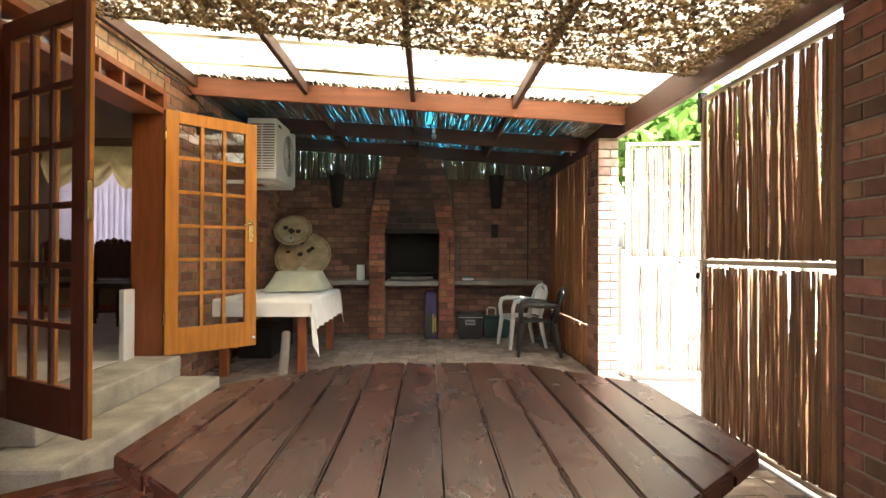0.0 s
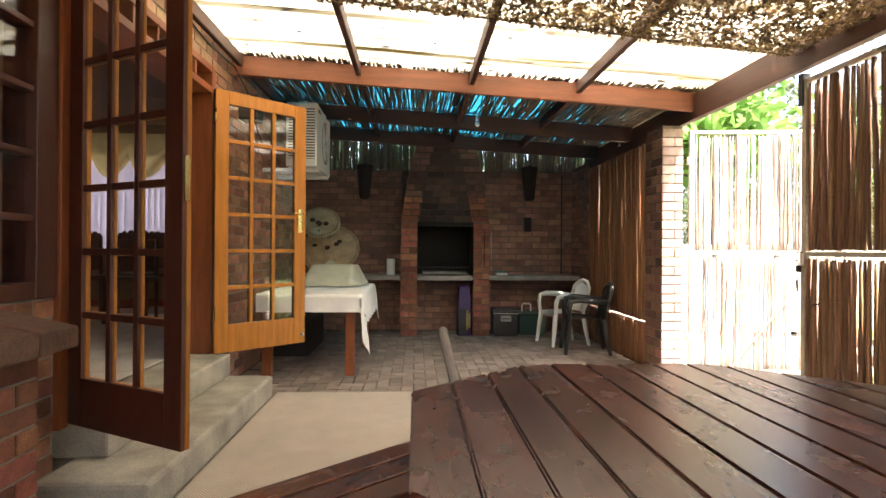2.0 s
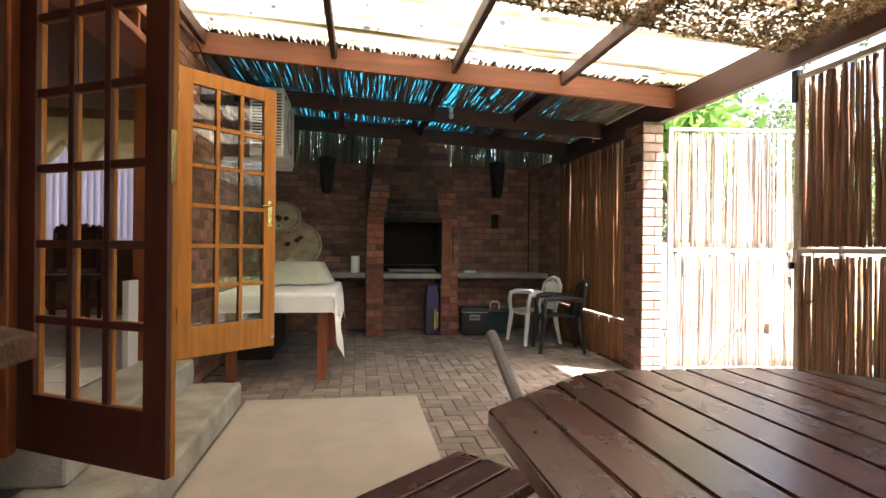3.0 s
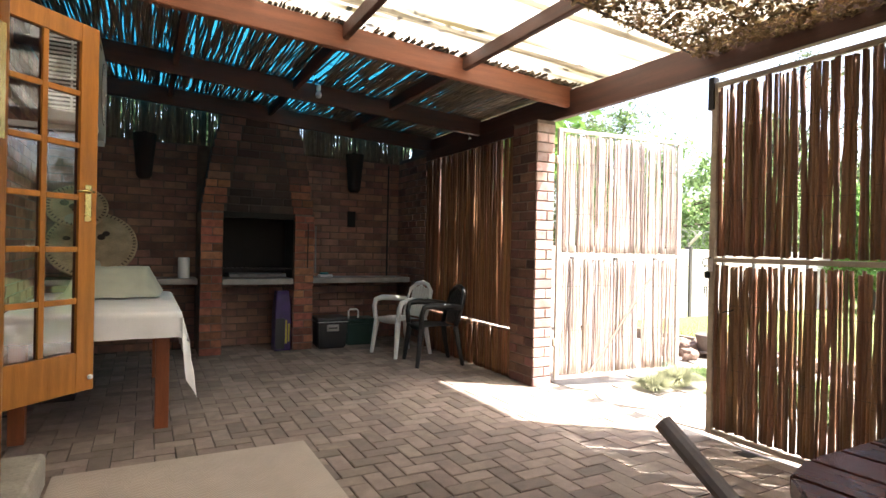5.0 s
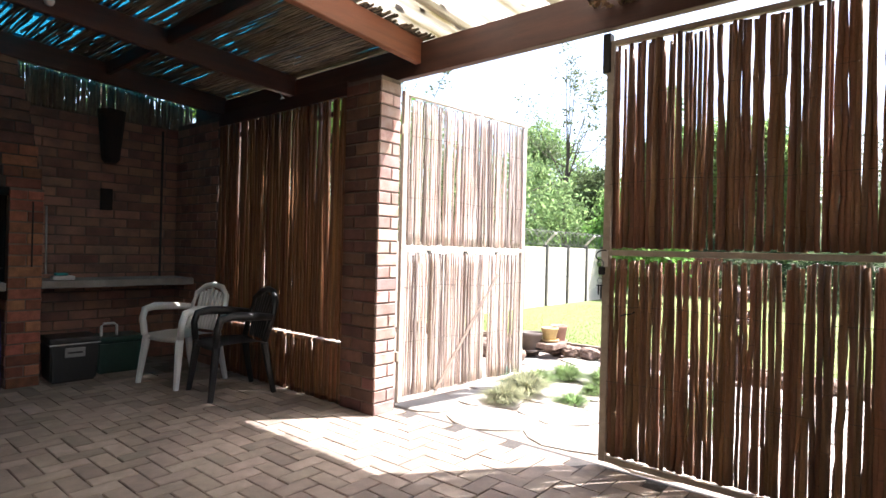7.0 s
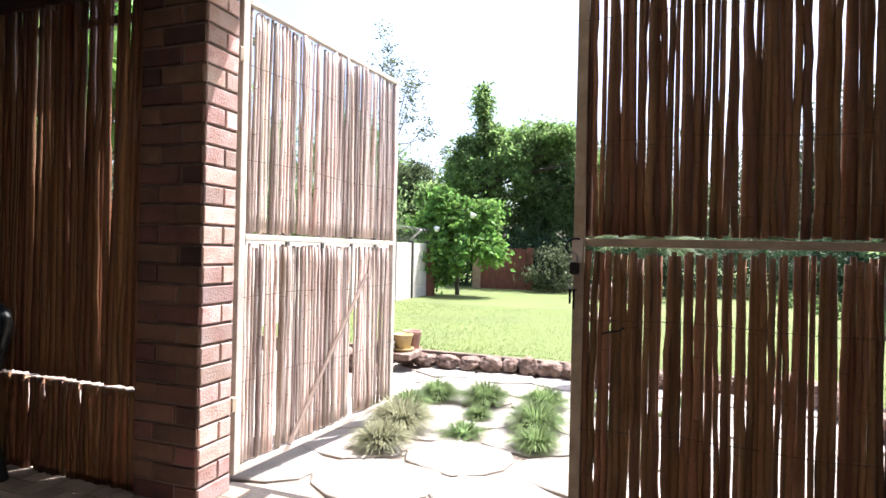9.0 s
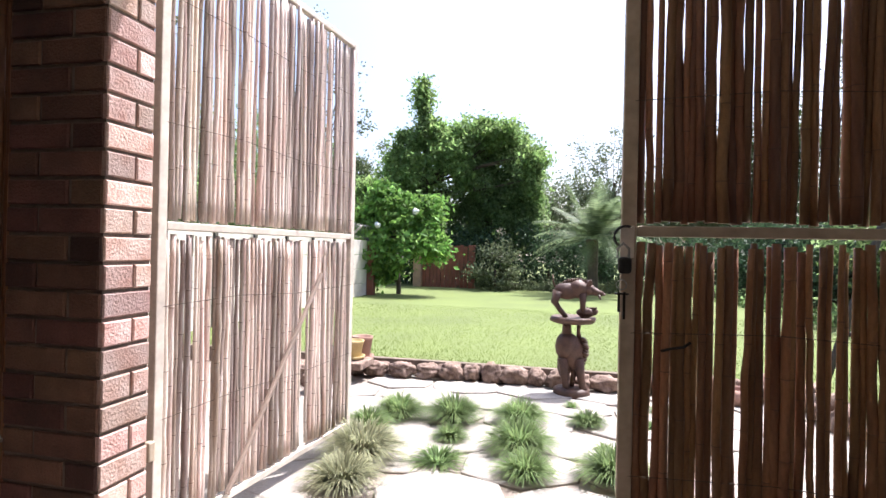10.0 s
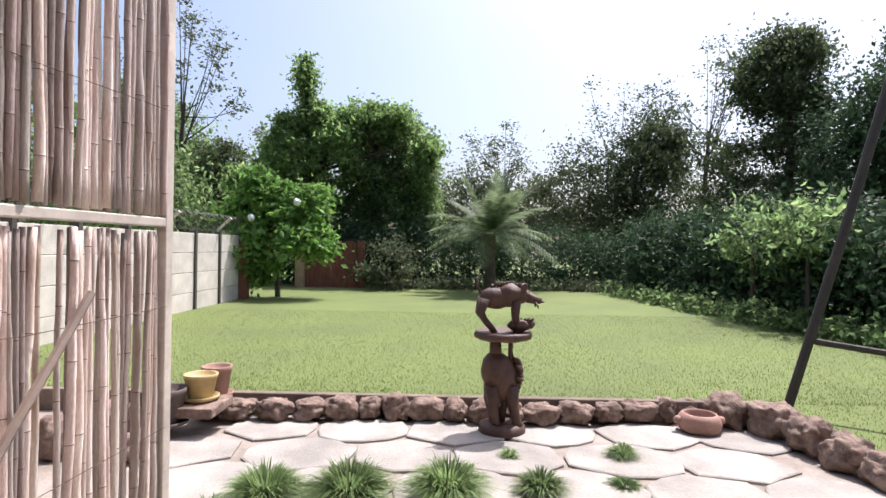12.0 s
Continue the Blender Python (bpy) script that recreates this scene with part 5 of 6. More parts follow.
# palm
LEAF_PALM = leafmat("leaf_palm", (0.18, 0.235, 0.12), 0.55)
palm = thing("palm", pose(15.5, 3.3, -0.05) @ Matrix.Diagonal((1.45, 1.45, 1.35, 1)), "cycad-like palm with arching grey-green fronds", "palm")
part("trunk", tube([(0, 0, 0), (0.02, 0, 0.5), (0, 0.02, 1.1)], [0.11, 0.09, 0.11], 10), BARK, palm)
pr = np.random.RandomState(8)
for i in range(48):
    a, up = pr.uniform(0, 6.28), 0.0 + 1.35 * pr.uniform(0, 1) ** 0.8
    L = pr.uniform(1.25, 1.75)
    h = np.array((math.cos(a), math.sin(a), 0))
    pts = []
    for k in range(9):
        f = k / 8
        pts.append(h * L * f * math.cos(up) * (1 - 0.1 * f) + np.array((0, 0, 1.08 + L * f * math.sin(up) - 0.62 * L * f * f * (0.2 + 0.6 * math.cos(up)))))
    pts = np.array(pts)
    vs, fs = [], []
    for k in range(34):
        f = 0.12 + 0.88 * k / 34
        q = f * 8
        j = min(7, int(q))
        c = pts[j] + (pts[j + 1] - pts[j]) * (q - j)
        d = pts[j + 1] - pts[j]
        d /= np.linalg.norm(d)
        s = np.cross(d, (0, 0, 1))
        s /= np.linalg.norm(s) + 1e-6
        for sg in (-1, 1):
            ln = 0.30 * math.sin(math.pi * min(0.97, f * 0.9 + 0.1)) ** 0.6
            tip = c + (s * sg * 0.7 + d * 0.6 - np.array((0, 0, 0.28))) * ln
            b = len(vs)
            vs += [tuple(c - d * 0.013), tuple(c + d * 0.013), tuple(tip)]
            fs.append((b, b + 1, b + 2))
    ob = mesh_from("frond", vs, fs, LEAF_PALM)
    ob.parent = palm
# hedges
def hedge(name, label, blobs, n, size, material, seed, spread=0.2, per=40, shape=1.0):
    h = thing(name, pose(0, 0, 0), label, "hedge")
    leaves("foliage", clumps(blobs, per, seed), spread, n, size, material, h, seed, shape)
    bm = bmesh.new()
    for b in blobs:
        tube([(b[0], b[1], -0.1), (b[0] + 0.05, b[1], b[2])], [0.05, 0.02], 6, bm)
    part("stems", bm, BARK, h)
    return h


hedge("hedge", "dark clipped hedge along the far end of the lawn", [(17.5, y, 0.75, 0.7, 0.8, 0.85) for y in np.arange(-1.5, 9.6, 0.75)], 36000, 0.095, LEAF_DARK, 31)
hedge("hedge", "low pale-edged border plants before the far hedge", [(16.5, y, 0.05, 0.35, 0.4, 0.16) for y in np.arange(-0.5, 5.8, 0.55)], 5000, 0.1, LEAF_GREY, 32, 0.08)
side = []
for f in np.linspace(0, 1, 13):
    side.append((16.0 - 9.0 * f, -0.8 - 1.15 * f, 0.7 + 0.12 * math.sin(f * 23), 0.7, 0.7, 0.9))
    side.append((16.2 - 9.0 * f, -1.35 - 1.15 * f, 1.15 + 0.28 * math.sin(f * 31), 0.6, 0.8, 0.6 + 0.2 * math.sin(f * 17)))
hedge("hedge", "glossy dark green shrub hedge along the side of the lawn", side, 62000, 0.105, LEAF_DARK, 33, 0.16, 70, 1.2)
hedge("shrub", "bright green leafy shoots rising from the side hedge", [(10.8, -0.75, 1.35, 0.7, 0.5, 0.45), (9.6, -0.9, 1.45, 0.6, 0.4, 0.35)], 1700, 0.12, LEAF_MID, 34, 0.14, 40, 1.0)
hedge("hedge", "low green ground cover along the side hedge", [(15.5 - 9.0 * f, 0.05 - 1.1 * f, 0.05, 0.5, 0.35, 0.16) for f in np.linspace(0, 1, 22)], 6000, 0.11, LEAF_MID, 35, 0.09)
hedge("shrub", "grey-green rounded shrub at the end of the lawn", [(15.9, 5.95, 0.55, 0.5, 0.6, 0.6)], 2500, 0.1, LEAF_GREY, 36, 0.13)
# foliage behind the patio
hedge("hedge", "dense dark hedge behind the patio wall", [(x, 9.5, z, 0.6, 0.4, 0.7) for x in np.arange(-3.5, 2.6, 0.8) for z in (1.0, 2.1, 3.2)], 14000, 0.14, LEAF_DARK, 39, 0.2, 30)
# background trees
BGT = (
    (24.0, 2.5, [(24, 2.6, 2.6, 1.5, 2.2, 1.6), (24, 1.0, 2.4, 1.5, 2.0, 1.5), (24.5, 4.0, 2.5, 1.5, 1.5, 1.6)], 15300, 0.14, LEAF_GREY, 51, 0.35),
    (24.0, -2.0, [(24, -1.0, 3.0, 1.5, 1.6, 2.0), (23.5, -3.2, 3.4, 1.5, 1.4, 2.6), (23.5, -5.0, 3.0, 1.5, 1.8, 2.4), (23.5, -3.7, 5.3, 0.8, 0.9, 1.3), (24, -2.2, 2.0, 1.5, 1.8, 1.8)], 34000, 0.14, LEAF_OLIVE, 52, 0.35),
    (19.5, -6.5, [(19.5, -6.0, 3.2, 1.4, 1.8, 2.4), (19.3, -5.7, 6.5, 0.8, 0.9, 1.0), (19.3, -6.4, 7.4, 0.8, 0.9, 0.6), (19.5, -6.9, 5.4, 0.7, 0.7, 1.2), (19.8, -5.0, 2.2, 1.4, 1.6, 2.0), (19.8, -7.5, 2.5, 1.4, 1.6, 2.2)], 40800, 0.14, LEAF_OLIVE, 53, 0.3),
    (16.0, -8.0, [(16, -6.3, 2.6, 1.6, 1.6, 2.2), (15.5, -8.0, 5.2, 1.5, 1.6, 2.4), (15, -8.6, 2.8, 2, 2, 2.6), (14, -8.4, 7.4, 1.2, 1.4, 1.2), (15.5, -6.6, 4.2, 1.2, 1.2, 1.4)], 40800, 0.14, LEAF_DARK, 54, 0.32),
    (22.0, 15.0, [(22, 14.6, 2.4, 1.5, 2.0, 1.8), (22, 17.0, 2.8, 1.5, 2.0, 2.0), (20.5, 14.2, 4.4, 1.2, 1.2, 1.5), (20.5, 15.1, 5.7, 0.9, 0.8, 0.8), (20.5, 12.9, 3.0, 1.2, 1.1, 1.5), (22, 12.5, 2.0, 1.5, 1.5, 1.5)], 30000, 0.14, LEAF_MID, 55, 0.35),
    (13.0, 12.5, [(13, 12.5, 2.6, 1.4, 1.6, 1.7), (12, 14.5, 3.4, 1.5, 1.5, 1.8), (15.5, 12.5, 2.4, 1.5, 1.5, 1.6)], 17000, 0.14, LEAF_MID, 56, 0.3),
    (19.2, 11.6, [(19.2, 11.7, 3.5, 0.7, 0.8, 0.8), (19.2, 11.2, 2.6, 0.8, 0.9, 0.9)], 9000, 0.12, LEAF_OLIVE, 59, 0.2),
    (10.0, 15.0, [(10, 15.0, 3.0, 1.6, 1.6, 2.2), (8.0, 15.5, 2.6, 1.5, 1.4, 1.8)], 11900, 0.14, LEAF_GREY, 57, 0.32),
)
for x, y, blobs, n, size, material, seed, spread in BGT:
    limb_tree("garden_tree", x, y, "tall leafy tree behind the garden boundary", blobs, n, size, material, seed, spread * 0.8, 80, 0.16)
limb_tree("leafy_tree", 4.5, 9.9, "broad-leaved tree overhanging the boundary wall", [(4.2, 9.7, 3.2, 0.9, 0.8, 0.7), (4.9, 9.9, 3.5, 0.9, 0.8, 0.7), (3.4, 9.8, 3.2, 0.8, 0.7, 0.6)], 2600, 0.26, LEAF_BRIGHT, 58, 0.22, 40, 0.09, shape=1.2)


def sparse_tree(x, y, h, seed, width):
    t = thing("airy_tree", pose(0, 0, 0), "thin airy tree with sparse grey-green sprays", "tree", "airy trees")
    r = random.Random(seed)
    bm = bmesh.new()
    tube([(x, y, -0.1), (x, y + 0.1, h * 0.35), (x, y - 0.05, h * 0.6)], [0.12, 0.08, 0.05], 7, bm)
    ends = []
    for i in range(16):
        a = r.uniform(-1, 1) * width
        e = (x + r.uniform(-1, 1), y + a, h * (0.6 + 0.4 * r.random()) - abs(a) * 0.35)
        s = (x, y, h * r.uniform(0.35, 0.6))
        mid = tuple((p + q) / 2 for p, q in zip(s, e))
        mid = (mid[0], mid[1], mid[2] - 0.15)
        tube([s, mid, e], [0.024, 0.015, 0.007], 5, bm)
        ends += [e, tuple((p * 2 + q) / 3 for p, q in zip(e, mid))]
    part("branchwork", bm, BARK, t)
    leaves("crown", ends, 0.2, 1500, 0.12, LEAF_GREY, t, seed, 1.0, 0.6)


sparse_tree(24, 2.2, 6.6, 61, 1.8)
sparse_tree(24, -2.4, 8.0, 62, 1.6)
sparse_tree(22, -5.0, 9.0, 63, 2.0)
sparse_tree(24, 11.2, 6.2, 64, 1.2)
sparse_tree(18, 12.4, 8.8, 65, 1.6)
sparse_tree(12.5, 15.5, 7.6, 66, 1.6)

# precast boundary wall with razor wire
bw = thing("boundary_wall", pose(0, 0, 0), "weathered grey precast concrete panel wall with dark posts", "garden wall", kind="structure")
DPOST = mat("dark_post", (0.09, 0.08, 0.07), 0.8)
for i in range(13):
    x = 1.0 + i * 0.98
    part("post", box(x, 8.58, -0.1, x + 0.07, 8.70, 1.30, 0.006), DPOST, bw)
    for k in range(4):
        if i < 12:
            part("panel", box(x + 0.071, 8.61, -0.08 + k * 0.335, x + 0.979, 8.66, -0.08 + k * 0.335 + 0.328, 0.006), PRECAST, bw)
for i in range(1, 13, 2):
    part("bracket_arm", tube([(1.035 + i * 0.98, 8.64, 1.24), (1.035 + i * 0.98, 8.64, 1.34), (1.035 + i * 0.98, 8.40, 1.56)], 0.028, 6), STEEL_PALE, bw, "pale angled wire bracket")
bm = bmesh.new()
tube([(1.0 + k * 0.021, 8.62 + 0.15 * math.cos(k * 0.62), 1.46 + 0.16 * math.sin(k * 0.62)) for k in range(575)], 0.006, 4, bm, caps=False)
rw = obj("razor_wire", bm, mat("dull_wire", (0.16, 0.155, 0.145), 0.6, metal=0.4))
tagged(rw, "coiled razor wire on top of the boundary wall", "razor wire")
fen = thing("garden_fence", pose(0, 0, 0), "red-brown plank fence behind the bush", "fence", kind="structure")
for i in range(12):
    y = 8.10 - i * 0.115
    part("plank", box(16.4, y, -0.1, 16.43, y + 0.105, 1.2 + 0.02 * math.sin(i * 2.1), 0.004), FENCE, fen)
part("pillar", box(16.28, 8.22, -0.1, 16.5, 8.46, 1.12, 0.01), mat("pale_post", (0.42, 0.27, 0.17), 0.8), fen, "pale brick pillar")
part("pillar", box(16.32, 6.62, -0.1, 16.5, 6.80, 1.22, 0.01), FENCE, fen)
part("post", box(12.75, 8.45, -0.1, 12.95, 8.6, 1.15, 0.006), FENCE, fen)

# stones round the paving
def rock(x, y, z, sx, sy, sz, seed):
    bm = bmesh.new()
    bmesh.ops.create_icosphere(bm, subdivisions=4, radius=1.0)
    o = Vector((seed * 3.7, seed * 1.3, 0))
    for v in bm.verts:
        n = v.co.normalized()
        n = Vector(tuple(math.copysign(abs(c) ** 0.85, c) for c in n))
        k = 1 + 0.34 * noise.noise(v.co * 1.4 + o) + 0.17 * noise.noise(v.co * 3.1 + o) + 0.20 * abs(noise.noise(v.co * 5.5 + o)) + 0.10 * noise.noise(v.co * 11 + o) - 0.08
        v.co = Vector((n.x * sx * k, n.y * sy * k, n.z * sz * k))
    ob = obj("stone", bm, ROCK, True)
    ob.matrix_world = pose(x, y, z, 0, 0, seed * 47 % 360 if sx == sy else 0)
    return tagged(ob, "rusty brown rough stone edging the paving", "stone", "edging stones")


qr = random.Random(9)
y, i = 6.05, 0
while y > 2.35:
    w = qr.uniform(0.07, 0.135)
    rock(5.42 + 0.05 * math.sin(y * 3) + max(0, 4.2 - y) * 0.08, y - w, -0.085, 0.11, w, qr.uniform(0.07, 0.105), i + 1)
    y -= 2 * w * qr.uniform(0.94, 1.06)
    i += 1
for x, yy, s in ((5.48, 2.28, 0.17), (5.22, 2.08, 0.16), (4.93, 2.03, 0.15), (4.64, 2.0, 0.15), (4.36, 1.97, 0.15), (4.05, 1.95, 0.16), (3.75, 1.9, 0.15), (3.45, 1.9, 0.15), (5.1, 6.2, 0.17), (4.85, 6.25, 0.14), (4.65, 6.45, 0.17), (5.0, 6.55, 0.15), (4.55, 6.0, 0.10)):
    i += 1
    rock(x, yy, -0.06, s, s * 0.85, s * 0.8, i + 1)

# flagstones
fr = random.Random(14)
flags = thing("flagstone_paving", pose(0, 0, 0), "large irregular pale flagstones set in sandy soil", "paving", kind="structure")
row = 0
x = 2.32
while x < 5.25:
    y = 2.35 + (row % 2) * 0.31
    while y < 6.0:
        cx, cy = x + fr.uniform(-0.03, 0.03), y + fr.uniform(-0.03, 0.03)
        if not (cy > 5.75 and x < 3.6):
            n = 12
            R = fr.uniform(0.28, 0.315)
            ph = fr.uniform(-0.2, 0.2)
            top, mid_, bot = [], [], []
            bm = bmesh.new()
            for k in range(n):
                a = ph + k * 2 * math.pi / n
                # six-sided with softened corners
                hexr = R * (0.45 + 0.5 * (0.93 / max(math.cos((a - ph) % (math.pi / 3) - math.pi / 6), 0.80))) * (1 + fr.uniform(-0.07, 0.07))
                px, py = hexr * math.cos(a) * 0.98, hexr * math.sin(a) * 1.14
                zz = zp(cx + px)
                top.append(bm.verts.new((cx + px * 0.965, cy + py * 0.965, zz + 0.012)))
                mid_.append(bm.verts.new((cx + px, cy + py, zz + 0.006)))
                bot.append(bm.verts.new((cx + px, cy + py, zz - 0.04)))
            bm.faces.new(top)
            for k in range(n):
                j = (k + 1) % n
                bm.faces.new((mid_[k], mid_[j], top[j], top[k]))
                bm.faces.new((bot[k], bot[j], mid_[j], mid_[k]))
            bmesh.ops.recalc_face_normals(bm, faces=bm.faces)
            part("flagstone", bm, FLAG, flags)
        y += 0.62
    x += 0.475
    row += 1

# grass tufts
def tuft(x, y, r, n, seed, material=LEAF_TUFT, flat=0.0):
    q = np.random.RandomState(seed)
    vs, fs = [], []
    for i in range(n):
        a, out = q.uniform(0, 6.28), q.uniform(0.1, 1.0) ** 0.6
        L = r * q.uniform(0.85, 1.3)
        h = np.array((math.cos(a), math.sin(a)))
        s = np.array((-h[1], h[0])) * q.uniform(0.004, 0.007)
        b0 = h * r * 0.22 * q.rand()
        prev = None
        for k in range(5):
            f = k / 4
            p = b0 + h * L * out * f * 0.85
            z = L * (1.25 - 0.45 * out - flat * 3) * (f - (0.35 + 0.42 * out) * f * f) * 1.1
            w = (1 - f * 0.85)
            c = len(vs)
            vs += [(p[0] - s[0] * w, p[1] - s[1] * w, max(0.004, z)), (p[0] + s[0] * w, p[1] + s[1] * w, max(0.004, z))]
            if prev is not None:
                fs.append((prev, prev + 1, c + 1, c))
            prev = c
    t = mesh_from("grass_tuft", vs, fs, material)
    t.matrix_world = pose(x, y, zp(x) - 0.005)
    return tagged(t, "clump of arching variegated grass between the flagstones", "grass tuft", "grass tufts", "stuff")


for i, (x, y, r, n) in enumerate(((4.0, 5.08, 0.23, 1040), (4.03, 4.70, 0.25, 1120), (4.12, 4.25, 0.24, 1040), (3.62, 4.64, 0.14, 440), (3.52, 4.21, 0.25, 1120), (4.2, 3.8, 0.16, 520), (3.68, 5.20, 0.2, 760), (3.15, 5.03, 0.28, 1240), (3.12, 4.14, 0.19, 640), (3.2, 3.70, 0.24, 920), (4.74, 3.24, 0.12, 320), (2.75, 4.98, 0.22, 800), (3.7, 3.72, 0.08, 90), (4.7, 3.9, 0.09, 90))):
    tuft(x, y, r, n, 70 + i, LEAF_STRAW if i in (7, 11) else LEAF_TUFT)
for i, (x, y, r, n) in enumerate(((3.2, 4.62, 0.2, 320), (4.3, 3.36, 0.11, 240))):
    tuft(x, y, r, n, 90 + i, LEAF_MID, 0.12)

# lawn blades
def blades(name, x0, x1, y0, y1, n, seed, hmin, hmax):
    r = np.random.RandomState(seed)
    x = x0 + (x1 - x0) * r.uniform(0, 1, n) ** 1.5
    y = r.uniform(y0, y1, n)
    a = r.uniform(0, 6.28, n)
    h = r.uniform(hmin, hmax, n)
    w = r.uniform(0.0015, 0.003, n)
    z = np.full(n, -0.042)
    lx, ly = r.uniform(-0.6, 0.6, n) * h, r.uniform(-0.6, 0.6, n) * h
    vs = np.zeros((n, 3, 3))
    vs[:, 0] = np.stack((x - np.cos(a) * w, y - np.sin(a) * w, z), 1)
    vs[:, 1] = np.stack((x + np.cos(a) * w, y + np.sin(a) * w, z), 1)
    vs[:, 2] = np.stack((x + lx, y + ly, z + 0.012 + h), 1)
    ob = mesh_from(name, vs.reshape(-1, 3), np.arange(n * 3).reshape(n, 3), GRASS)
    return tagged(ob, "short mown grass blades of the lawn", "grass", kind="stuff")


blades("grass", 5.6, 11.0, -2.5, 8.6, 80000, 41, 0.002, 0.014)
blades("grass", 2.2, 5.6, -2.5, 1.86, 40000, 42, 0.004, 0.012)

# pots
def pot(m, material, label, r, h, soil=True):
    p = thing("plant_pot", m, label, "plant pot", "plant pots")
    part("body", lathe([(r * 0.7, 0), (r * 0.74, 0.01), (r * 0.95, h * 0.8), (r, h * 0.82), (r * 1.03, h * 0.98), (r * 0.98, h), (r * 0.88, h * 0.97), (r * 0.85, h * 0.85)], 24), material, p, "", True)
    part("saucer", lathe([(r * 0.9, -0.012), (r * 1.1, 0.0), (r * 1.12, 0.02), (r * 1.05, 0.02), (r * 0.95, 0.004)], 24), material, p, "", True)
    return p


pot(pose(5.1, 5.88, 0.06), POT_Y, "yellow glazed plant pot on a saucer", 0.105, 0.16)
pot(pose(5.3, 5.86, 0.03), CLAY, "brown clay plant pot with wide rim", 0.10, 0.20)
pot(pose(4.95, 6.05, -0.06), POT_D, "dark plastic plant pot in shade", 0.14, 0.22)
tagged(obj("slate_slab", box(4.9, 5.72, -0.02, 5.25, 6.05, 0.045, 0.012), ROCK), "flat brown stone slab under the pots", "stone slab")
bowl = thing("terracotta_bowl", pose(5.28, 2.56, -0.155) @ Matrix.Diagonal((0.9, 0.9, 0.85, 1)), "squat pink terracotta bowl with side lugs", "bowl")
part("body", lathe([(0.09, 0), (0.145, 0.03), (0.158, 0.08), (0.145, 0.13), (0.125, 0.155), (0.115, 0.158), (0.11, 0.14), (0.1, 0.09)], 26), CLAY, bowl, "", True)
for s in (-1, 1):
    bm = bmesh.new()
    bmesh.ops.create_icosphere(bm, subdivisions=2, radius=0.035, matrix=Matrix.Translation((0, s * 0.158, 0.1)))
    part("lug", bm, CLAY, bowl, "", True)

